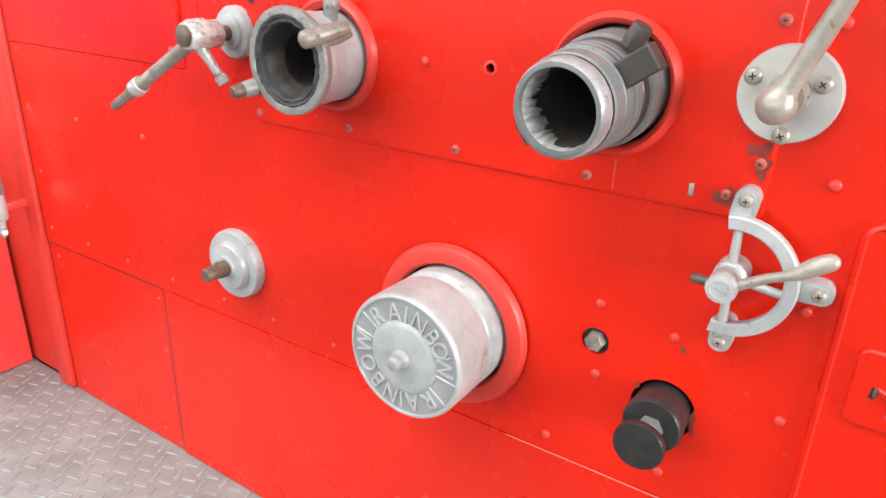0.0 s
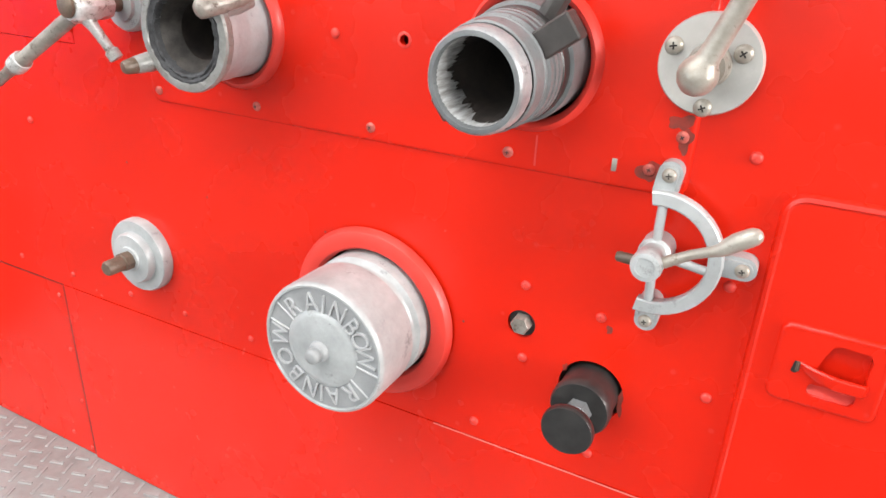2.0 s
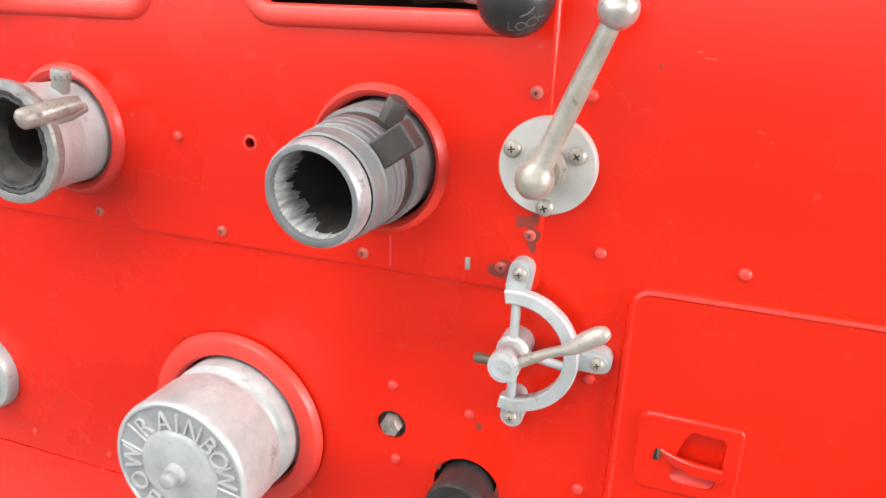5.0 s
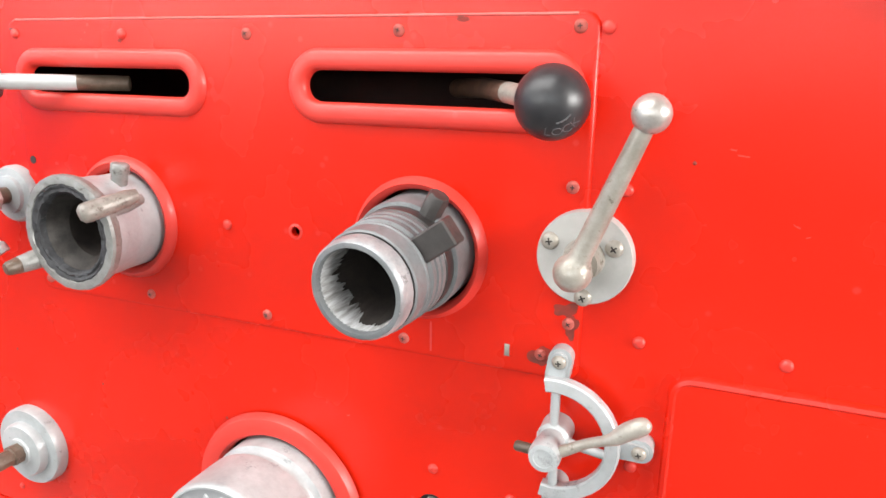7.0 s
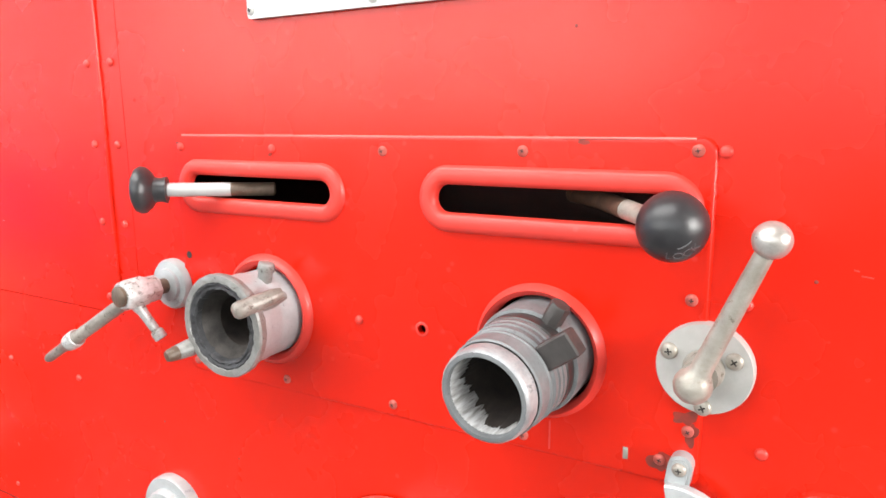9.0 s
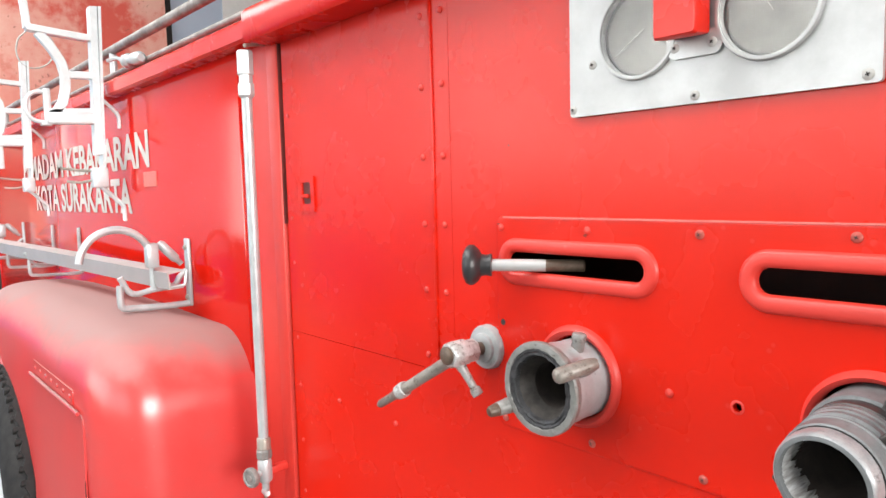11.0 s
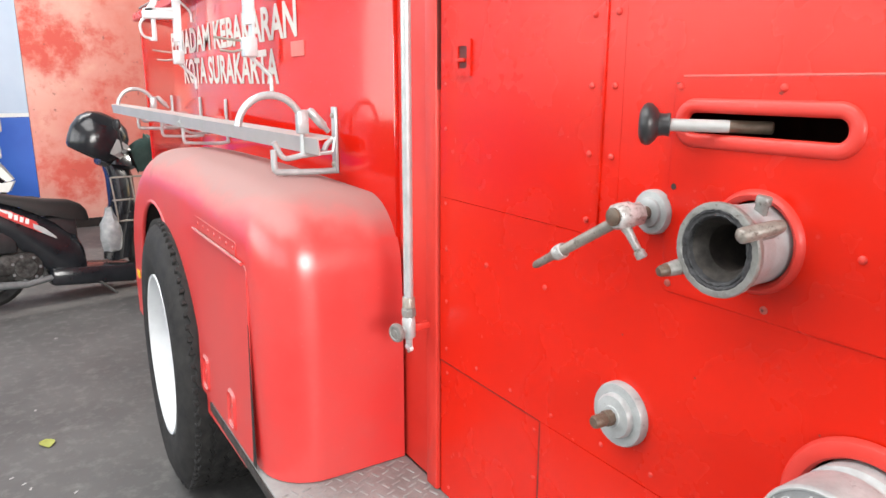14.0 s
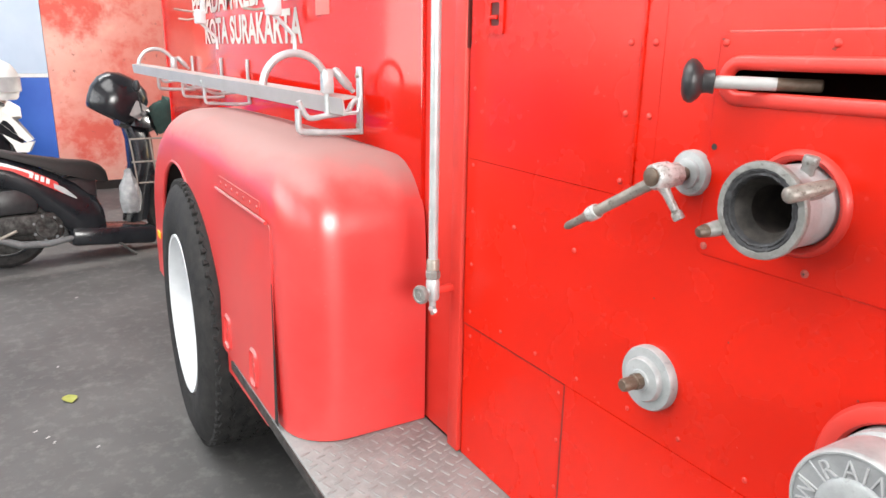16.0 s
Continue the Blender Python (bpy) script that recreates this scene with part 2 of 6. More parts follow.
TREAD = metal("tread_plate", (0.33, 0.365, 0.365), (0.21, 0.225, 0.22), 0.5, 0.05, 9)
# paler red for faded paint, and for places brightened by colour
FADED_LIT = paint("faded_lit_red_paint", (0.60, 0.026, 0.015), (0.65, 0.048, 0.034), 0.48)
LETTER = plain("white_letter_vinyl", (0.50, 0.47, 0.43), (0.62, 0.58, 0.54), 0.5, 20)
DIAL = plain("stained_dial_paper", (0.085, 0.080, 0.072), (0.27, 0.262, 0.245), 0.6, 24)
EMBOSS = plain("grey_embossing", (0.07, 0.07, 0.075), (0.12, 0.12, 0.125), 0.4, 40)
# very dark red: the compartment's shade is put into the colour
INSIDE = plain("shaded_red_interior", (0.030, 0.006, 0.005), (0.075, 0.012, 0.009), 0.6, 14)
# pale red for a paint patch, and for highlights painted along edges
PATCH = plain("faded_paint_and_highlight", (0.64, 0.12, 0.10), (0.69, 0.18, 0.15), 0.5, 20)


def concrete(nt, b):
    n1 = noise_tex(nt, 0.9, 6, 0.6)
    n2 = noise_tex(nt, 14, 6, 0.7)
    c = mix(nt, ramp(nt, n1.outputs["Fac"], [(0.35, g(0)), (0.68, g(1))]).outputs["Color"], (0.052, 0.051, 0.051), (0.112, 0.110, 0.108))
    c = mix(nt, ramp(nt, n2.outputs["Fac"], [(0.5, g(0)), (0.9, g(0.4))]).outputs["Color"], c, (0.32, 0.31, 0.30))
    nt.links.new(c, b.inputs["Base Color"])
    b.inputs["Roughness"].default_value = 0.65
    bump(nt, b, n2.outputs["Fac"], 0.15, 0.003)


CONCRETE = mat("stained_concrete", concrete)


def old_wall(nt, b):
    n1 = noise_tex(nt, 0.9, 10, 0.66)
    n2 = noise_tex(nt, 3.8, 10, 0.72)
    n3 = noise_tex(nt, 0.5, 3)
    n4 = noise_tex(nt, 13, 6, 0.6)
    c = mix(nt, ramp(nt, n1.outputs["Fac"], [(0.42, g(0)), (0.49, g(0.7)), (0.58, g(1))]).outputs["Color"], (0.70, 0.11, 0.08), (0.82, 0.47, 0.39))
    c = mix(nt, ramp(nt, n2.outputs["Fac"], [(0.57, g(0)), (0.63, g(0.5))]).outputs["Color"], c, (0.66, 0.17, 0.12))
    c = mix(nt, ramp(nt, n3.outputs["Fac"], [(0.45, g(0)), (0.65, g(0.55))]).outputs["Color"], c, (0.74, 0.14, 0.10))
    c = mix(nt, ramp(nt, n4.outputs["Fac"], [(0.66, g(0)), (0.70, g(0.7))]).outputs["Color"], c, (0.36, 0.10, 0.08))
    nt.links.new(c, b.inputs["Base Color"])
    b.inputs["Roughness"].default_value = 0.7
    bump(nt, b, n2.outputs["Fac"], 0.3, 0.004)


OLD_WALL = mat("flaking_red_wall", old_wall)
PLASTER = plain("grey_plaster", (0.34, 0.33, 0.32), (0.42, 0.41, 0.40), 0.8, 2)
BLUE = plain("blue_wall_paint", (0.02, 0.09, 0.46), (0.03, 0.13, 0.55), 0.45, 1.5)
PALE_BLUE = plain("pale_blue_paint", (0.42, 0.52, 0.66), (0.52, 0.60, 0.72), 0.5, 1.5)
WHITE = plain("white_paint", (0.74, 0.74, 0.73), (0.82, 0.82, 0.81), 0.5, 10)
GLOSS_BLACK = plain("glossy_black_fairing", (0.010, 0.011, 0.014), (0.020, 0.022, 0.026), 0.18, 8, 0.03)
SEAT_VINYL = plain("black_seat_vinyl", (0.012, 0.012, 0.012), (0.024, 0.024, 0.024), 0.5, 200, 0.5, 0.0006)
# darkened to carry the shade inside the coupling's throat
THROAT = metal("shaded_coupling_throat", (0.042, 0.035, 0.030), (0.016, 0.014, 0.012), 0.6, 0.05, 60)
ENGINE = metal("dirty_engine_alloy", (0.085, 0.083, 0.08), (0.028, 0.027, 0.026), 0.6, 0.5, 30)
STICKER_RED = plain("red_sticker", (0.55, 0.03, 0.03), (0.62, 0.05, 0.04), 0.35, 10)
BAG_PLASTIC = plain("cloudy_bag_plastic", (0.20, 0.21, 0.22), (0.42, 0.43, 0.44), 0.2, 14, 0.6, 0.004)
VISOR = plain("clear_grey_visor", (0.35, 0.35, 0.36), (0.5, 0.5, 0.5), 0.2, 10)
GREEN_CLOTH = plain("dark_green_cloth", (0.02, 0.05, 0.045), (0.04, 0.08, 0.07), 0.9, 25)
LEAF = plain("yellow_green_leaf", (0.26, 0.29, 0.05), (0.34, 0.36, 0.08), 0.6, 30)
YELLOW = plain("yellow_tape", (0.75, 0.52, 0.02), (0.8, 0.6, 0.04), 0.5)


def glass_build(nt, b):
    b.inputs["Base Color"].default_value = (0.95, 0.96, 0.95, 1)
    b.inputs["Transmission Weight"].default_value = 1.0
    b.inputs["Roughness"].default_value = 0.03
    b.inputs["IOR"].default_value = 1.3


GLASS = mat("gauge_glass", glass_build)

# ---- mesh helpers ----
OUT = Matrix.Rotation(radians(90), 4, 'X')   # local z points out of the panel (-y), local y points up


def at(x, z, y=0.0):
    return Matrix.Translation((x, y, z)) @ OUT


def along(a, b):
    """Pose whose local z runs from a to b."""
    a, b = Vector(a), Vector(b)
    return Matrix.Translation(a) @ (b - a).to_track_quat('Z', 'Y').to_matrix().to_4x4()


def lathe(profile, n=36, m=None, bm=None, cap0=True, cap1=True):
    bm = bm or bmesh.new()
    rings = []
    for r, h in profile:
        ring = []
        for k in range(n):
            a = 2 * math.pi * k / n
            p = Vector((r * math.cos(a), r * math.sin(a), h))
            ring.append(bm.verts.new(m @ p if m else p))
        rings.append(ring)
    for r0, r1 in zip(rings, rings[1:]):
        for k in range(n):
            bm.faces.new((r0[k], r0[(k + 1) % n], r1[(k + 1) % n], r1[k]))
    if cap0:
        bm.faces.new(rings[0][::-1])
    if cap1:
        bm.faces.new(rings[-1])
    return bm


def tube(points, r, n=10, bm=None):
    bm = bm or bmesh.new()
    pts = [Vector(p) for p in points]
    if not isinstance(r, (list, tuple)) and 4 <= len(pts) < 12:
        ext = [pts[0] * 2 - pts[1]] + pts + [pts[-1] * 2 - pts[-2]]
        soft = []
        for a, b, c, d in zip(ext, ext[1:], ext[2:], ext[3:]):
            for k in range(5):
                t = k / 5
                soft.append(0.5 * (2 * b + (c - a) * t + (2 * a - 5 * b + 4 * c - d) * t * t + (3 * b - a - 3 * c + d) * t ** 3))
        pts = soft + [pts[-1]]
    rs = r if isinstance(r, (list, tuple)) else [r] * len(pts)
    side = None
    rings = []
    for i, p in enumerate(pts):
        d = (pts[min(i + 1, len(pts) - 1)] - pts[max(i - 1, 0)]).normalized()
        if side is None:
            side = d.orthogonal().normalized()
        side = (side - d * side.dot(d)).normalized()
        up = d.cross(side)
        rings.append([bm.verts.new(p + (side * math.cos(2 * math.pi * k / n) + up * math.sin(2 * math.pi * k / n)) * rs[i]) for k in range(n)])
    for r0, r1 in zip(rings, rings[1:]):
        for k in range(n):
            bm.faces.new((r0[k], r0[(k + 1) % n], r1[(k + 1) % n], r1[k]))
    bm.faces.new(rings[0][::-1])
    bm.faces.new(rings[-1])
    return bm


def box(lo, hi, bevel=0.0, bm=None, m=None, seg=2):
    own = bmesh.new()
    bmesh.ops.create_cube(own, size=1)
    lo, hi = Vector(lo), Vector(hi)
    for v in own.verts:
        v.co = Vector((lo[i] + (v.co[i] + 0.5) * (hi[i] - lo[i]) for i in range(3)))
    if bevel:
        bmesh.ops.bevel(own, geom=own.edges[:], offset=bevel, segments=seg, affect='EDGES', profile=0.5)
    if m:
        own.transform(m)
    if bm is None:
        return own
    return join(bm, own)


def join(bm, other):
    tmp = bpy.data.meshes.new("tmp")
    other.to_mesh(tmp)
    other.free()
    bm.from_mesh(tmp)
    bpy.data.meshes.remove(tmp)
    return bm


def rrect(x0, z0, x1, z1, r, n=6):
    out = []
    for cx, cz, a0 in ((x1 - r, z1 - r, 0), (x0 + r, z1 - r, 90), (x0 + r, z0 + r, 180), (x1 - r, z0 + r, 270)):
        for k in range(n + 1):
            a = radians(a0 + 90 * k / n)
            out.append((cx + r * math.cos(a), cz + r * math.sin(a)))
    return out


def ring2(cx, cz, r, n=40):
    return [(cx + r * math.cos(2 * math.pi * k / n), cz + r * math.sin(2 * math.pi * k / n)) for k in range(n)]


def plate(outer, holes, y_front, thick, edge=0.0):
    """A sheet in the xz plane with holes, its front at y_front, facing -y."""
    bm = bmesh.new()
    for loop in [outer] + list(holes):
        vs = [bm.verts.new((x, y_front, z)) for x, z in loop]
        for i in range(len(vs)):
            bm.edges.new((vs[i], vs[(i + 1) % len(vs)]))
    bmesh.ops.triangle_fill(bm, edges=bm.edges[:], use_beauty=True, use_dissolve=False)
    for f in bm.faces:
        f.normal_update()
        if f.normal.y > 0:
            f.normal_flip()
    front = bm.faces[:]
    res = bmesh.ops.extrude_face_region(bm, geom=front)
    moved = [e for e in res["geom"] if isinstance(e, bmesh.types.BMVert)]
    for v in moved:
        v.co.y += thick
    bmesh.ops.recalc_face_normals(bm, faces=bm.faces[:])
    return bm


def loft(loops, closed=True, bm=None, cap=False):
    bm = bm or bmesh.new()
    rows = [[bm.verts.new(p) for p in loop] for loop in loops]
    n = len(rows[0])
    for a, b in zip(rows, rows[1:]):
        for k in range(n if closed else n - 1):
            bm.faces.new((a[k], a[(k + 1) % n], b[(k + 1) % n], b[k]))
    if cap:
        bm.faces.new(rows[0][::-1])
        bm.faces.new(rows[-1])
    bmesh.ops.recalc_face_normals(bm, faces=bm.faces[:])
    return bm


def smooth(me, angle=40):
    for p in me.polygons:
        p.use_smooth = True
    me.set_sharp_from_angle(angle=radians(angle))


def world_of(ob):
    m = ob.matrix_basis.copy()
    return world_of(ob.parent) @ ob.matrix_parent_inverse @ m if ob.parent else m


def part(name, bm, material, parent, label="", angle=40):
    me = bpy.data.meshes.new(name)
    bm.to_mesh(me)
    bm.free()
    me.materials.append(material)
    smooth(me, angle)
    ob = new(name, me)
    if parent is not None:
        ob.parent = parent
        ob.matrix_parent_inverse = world_of(parent).inverted()
    if label:
        ob["label"] = label
    return ob


def thing(name, label, category, group="", kind="", base=(0, 0, 0)):
    ob = tagged(new(name), label, category, group, kind)
    ob.location = base
    return ob


def single(name, bm, material, label, category, group="", kind="", angle=40):
    return tagged(part(name, bm, material, None, angle=angle), label, category, group, kind)


def piece(name, me, parent, m):
    ob = new(name, me)
    ob.parent = parent
    ob.matrix_parent_inverse = world_of(parent).inverted()
    ob.matrix_basis = m
    return ob


def mesh_of(name, bm, materials, angle=40):
    me = bpy.data.meshes.new(name)
    bm.to_mesh(me)
    bm.free()
    for mm in materials:
        me.materials.append(mm)
    smooth(me, angle)
    return me


def text_mesh(body, size, depth, align='LEFT', bold=0.0):
    cu = bpy.data.curves.new("lettering", 'FONT')
    cu.body, cu.size, cu.extrude, cu.align_x = body, size, depth, align
    cu.resolution_u = 3
    cu.offset = bold * size
    tmp = new("lettering", cu)
    dg = bpy.context.evaluated_depsgraph_get()
    me = bpy.data.meshes.new_from_object(tmp.evaluated_get(dg))
    bpy.data.objects.remove(tmp)
    bpy.data.curves.remove(cu)
    bm = bmesh.new()
    bm.from_mesh(me)
    bpy.data.meshes.remove(me)
    return bm

# ---- the hall ----
def structure(name, bm, material, label="", angle=40):
    return single(name, bm, material, label, "", kind="structure", angle=angle)


X0, X1, Y0, Y1, ZC = -7.65, 7.2, -6.4, 5.0, 4.6
EDGE = -0.556   # where the red and the blue paint of the far wall meet
structure("floor", box((X0 - 0.2, Y0 - 6, -0.12), (X1 + 0.2, Y1 + 0.2, 0)), CONCRETE, "grey stained concrete hall floor")
bm = box((X0 - 0.2, Y0 - 0.2, ZC), (X1 + 0.2, -3.35, ZC + 0.15))
box((X0 - 0.2, -0.40, ZC), (X1 + 0.2, Y1 + 0.2, ZC + 0.15), bm=bm)
box((X0 - 0.2, -3.35, ZC), (-7.45, -0.40, ZC + 0.15), bm=bm)
box((-6.05, -3.35, ZC), (-4.4, -0.40, ZC + 0.15), bm=bm)
box((-4.4, -0.75, ZC), (0.9, -0.40, ZC + 0.15), bm=bm)
box((0.9, -3.35, ZC), (X1 + 0.2, -0.40, ZC + 0.15), bm=bm)
structure("ceiling", bm, PLASTER)
structure("wall_far", box((X0 - 0.2, EDGE, 0.09), (X0, 2.24, ZC)), OLD_WALL, "faded flaking red painted wall")
structure("baseboard", box((X0 - 0.2, EDGE, 0), (X0 + 0.012, 2.24, 0.09)), HOLLOW, "dark strip at the foot of the wall")
structure("wall_blue", box((X0 - 0.2, Y0, 0), (X0, EDGE - 0.004, 1.135)), BLUE, "bright blue lower wall paint")
structure("wall_stripe", box((X0 - 0.2, Y0, 1.137), (X0 + 0.003, EDGE - 0.004, 1.172)), WHITE, "narrow white painted stripe")
structure("wall_pale", box((X0 - 0.2, Y0, 1.174), (X0, EDGE - 0.004, ZC)), PALE_BLUE, "pale blue upper wall paint")
structure("wall_side_end", box((X0 - 0.2, 2.244, 0), (X0, Y1, 2.6)), PLASTER)
bm = box((X0 - 0.2, Y1, 0), (-7.45, Y1 + 0.2, ZC))
box((-5.66, Y1, 0), (X1 + 0.2, Y1 + 0.2, ZC), bm=bm)
box((-7.45, Y1, 4.3), (-5.66, Y1 + 0.2, ZC), bm=bm)
structure("wall_back", bm, PLASTER)
# far window high over the truck's roof
win = tagged(thing("window_1", "high window with grey-blue panes and white frame", ""), kind="structure")
part("window_frame", box((X0 - 0.15, 2.244, 2.6), (X0 - 0.02, 2.31, ZC)), HOLLOW, win, "dark frame post")
part("pane", box((X0 - 0.12, 2.31, 2.6), (X0 - 0.09, 2.95, ZC)), PALE_BLUE, win)
part("pane", box((X0 - 0.12, 2.95, 2.6), (X0 - 0.08, Y1, ZC)), WHITE, win)
part("window_sill", box((X0 - 0.11, 2.31, 3.16), (X0 - 0.06, 2.95, 3.19)), WHITE, win)
# near wall with the wide doorway the light comes through
bm = box((X0 - 0.2, Y0 - 0.2, 0), (-7.6, Y0, ZC))
box((4.6, Y0 - 0.2, 0), (X1 + 0.2, Y0, ZC), bm=bm)
box((-7.6, Y0 - 0.2, 4.3), (4.6, Y0, ZC), bm=bm)
box((-0.75, Y0 - 0.2, 0), (-0.35, Y0, 4.3), bm=bm)
structure("wall_doorway", bm, PLASTER)
bm = box((X1, -6.4, 0), (X1 + 0.2, -3.1, ZC))
box((X1, -0.1, 0), (X1 + 0.2, Y1, ZC), bm=bm)
box((X1, -3.1, 3.7), (X1 + 0.2, -0.1, ZC), bm=bm)
structure("wall_right", bm, PLASTER)

# ---- the fire engine ----
truck = thing("fire_engine", "old red fire engine with riveted steel side panels", "fire engine", base=(-1.5, 1.0, 0))

SIL = (-0.1258, 1.2733)   # silver coupling's axis
BLK = (0.2030, 1.2770)   # grey coupling's axis
CAP = (0.0438, 0.9848)    # blank cap's axis
PULL = (0.2934, 0.9702)
HEX = (0.2170, 1.0215)
SLOT_A = (-0.240, 1.3975, -0.0305, 1.4230)
SLOT_B = (0.0970, 1.3985, 0.321, 1.4250)


def slot_hole(s, grow=0.0, n=8):
    return rrect(s[0] - grow, s[1] - grow, s[2] + grow, s[3] + grow, (s[3] - s[1]) / 2 + grow - 0.0005, n)


SEAM = 0.8660   # height of the long joint above the lower panels
MID = 1.2295    # height of the short joint beside the seam strip


pump = part("pump_panel", plate([(-0.858, SEAM + 0.001), (1.75, SEAM + 0.001), (1.75, 1.86), (-0.394, 1.86), (-0.394, MID - 0.0005), (-0.858, MID - 0.0005)],
            [ring2(*SIL, 0.0505), ring2(*BLK, 0.0555), ring2(*CAP, 0.0785), ring2(*PULL, 0.0322), ring2(*HEX, 0.0145),
             slot_hole(SLOT_A, 0.006), slot_hole(SLOT_B, 0.006), ring2(0.0784, 1.2792, 0.0045, 16)], 0.0, 0.004), RED, truck, angle=20)
upper = part("slotted_plate", plate(rrect(-0.262, 1.1805, 0.3445, 1.4685, 0.010, 5),
             [ring2(*SIL, 0.0505), ring2(*BLK, 0.0555), slot_hole(SLOT_A, 0.006), slot_hole(SLOT_B, 0.006), ring2(0.0784, 1.2792, 0.0045, 16)], -0.0030, 0.003),
             RED, truck, "overlapping red plate with two lever slots", angle=20)
part("side_sheet", plate([(-0.858, MID + 0.0005), (-0.395, MID + 0.0005), (-0.395, 1.86), (-0.855, 1.86), (-0.855, 1.45), (-0.858, 1.445)], [], 0.0, 0.004), RED, truck, angle=20)
low_a = part("lower_panel", plate([(-0.858, 0.541), (-0.5135, 0.541), (-0.5135, SEAM - 0.001), (-0.858, SEAM - 0.001)], [], 0.002, 0.004), RED, truck, angle=20)
low_b = part("lower_panel", plate([(-0.5105, 0.541), (1.75, 0.541), (1.75, SEAM), (-0.5105, SEAM)], [], -0.0012, 0.006), RED, truck, angle=20)
# dirt and joint shade, drawn as dark strips on the panel
part("joint_dirt_shade", box((-0.5172, 0.0012, 0.545), (-0.5122, 0.0030, 0.862)), RED_DARK, truck)
part("joint_dirt_shade", box((-0.857, 0.0012, SEAM - 0.0024), (-0.515, 0.0030, SEAM - 0.0006)), RED_DARK, truck)
part("backing", box((-1.02, 0.30, 0.40), (1.75, 0.32, 1.85)), INSIDE, truck, "inside of the pump compartment with shade put into its colour")
part("joint_backing", box((-0.87, 0.006, 0.545), (-0.20, 0.008, 0.88)), RED_DARK, truck)
part("joint_backing", box((-0.87, 0.006, 1.19), (-0.375, 0.008, 1.44)), RED_DARK, truck)
part("joint_backing", box((-0.30, 0.006, 0.855), (-0.05, 0.008, 0.875)), RED_DARK, truck)
part("joint_backing", box((0.15, 0.006, 0.855), (1.7, 0.008, 0.875)), RED_DARK, truck)
# seam strip with its fold
part("seam_strip", box((-0.3985, -0.0035, 1.244), (-0.3925, 0.002, 1.86), 0.001), RED, truck)
part("seam_strip", plate(rrect(-0.3925, 1.244, -0.357, 1.86, 0.001, 1), [], -0.0005, 0.0004), RED, truck)
part("seam_gap", box((-0.4002, -0.0008, 1.244), (-0.3987, -0.0002, 1.86)), RED_DARK, truck)
for z0, z1 in ((1.420, 1.438), (1.448, 1.456), (1.485, 1.497), (1.59, 1.596), (1.71, 1.715)):
    part("paint_chip", box((-0.4006, -0.0012, z0), (-0.3976, -0.0008, z1), 0.0), STAIN, truck)
# dark strip on the pillar's side face, painting the shade of the gap
part("pillar_gap_shade", box((-0.8640, -0.004, 1.447), (-0.8622, 0.03, 1.815)), RED_DARK, truck)
# corner pillar and the recessed sheet beside it
part("pillar", box((-0.908, -0.007, 0.541), (-0.8645, 0.03, 1.86), 0.003), FADED_LIT, truck)
# paler red stands in for stronger light on this sheet
part("recess_sheet", box((-1.08, 0.012, 0.541), (-0.903, 0.018, 1.86)), FADED_LIT, truck)
# long body side towards the left, with roof
part("body_side", box((-4.33, 0.0, 0.45), (-1.06, 0.014, 1.86), 0.002), RED_SIDE, truck, angle=30)
part("body_side", box((-4.336, -0.002, 0.45), (-4.30, 2.1, 1.86), 0.004), RED, truck)
part("body_far_side", box((-4.33, 2.1, 0.45), (1.75, 2.12, 1.86)), RED, truck)
part("body_end", box((1.75, 0.0, 0.45), (1.77, 2.12, 1.86)), RED, truck)
part("roof", box((-4.33, 0.0, 1.86), (1.78, 2.13, 1.882), 0.004), RED, truck)
part("chassis", box((-4.2, 0.35, 0.36), (1.7, 1.75, 0.50), 0.01), HOLLOW, truck)
# eaves: thinner along the body, a deeper one over the pump panel
bm = loft([[(x, y, z) for y, z in ((0.02, 1.818), (-0.028, 1.819), (-0.034, 1.825), (-0.034, 1.857), (-0.026, 1.866), (0.02, 1.872))] for x in (-4.35, -0.885)], cap=True)
part("eave", bm, RED, truck)
bm = loft([[(x, y, z) for y, z in ((0.0, 1.803), (-0.060, 1.803), (-0.066, 1.811), (-0.066, 1.856), (-0.058, 1.866), (0.02, 1.873))] for x in (-0.883, 1.78)], cap=True)
part("eave", bm, RED, truck)

# running board
board = part("running_board", box((-1.62, -0.335, 0.507), (1.75, 0.011, 0.539), 0.004), TREAD, truck, "grey tread-plate running board")
part("edge_strip", box((-1.62, -0.3385, 0.509), (1.75, -0.3355, 0.5355)), GREY_CAST, board, "dirty dark board edge")
bar_mesh = mesh_of("tread_bar", box((-0.0125, -0.0032, -0.0005), (0.0125, 0.0032, 0.0014), 0.0012, seg=1), [TREAD])
rest = bmesh.new()
for i in range(44):
    for j in range(12):
        m = Matrix.Translation((-1.025 + i * 0.0275, -0.318 + j * 0.0275, 0.539)) @ Matrix.Rotation(radians(18 if (i + j) % 2 else 108), 4, 'Z')
        if i < 23:
            piece("tread_bar", bar_mesh, board, m)
        else:
            box((-0.0125, -0.0032, -0.0005), (0.0125, 0.0032, 0.0014), 0.0, rest, m)
tagged(part("tread_rest", rest, TREAD, board), "raised bars of the tread plate", kind="stuff")

# fender over the wheel
FY, TAPER = 0.325, 0.0
WX, WZ = -2.212, 0.489


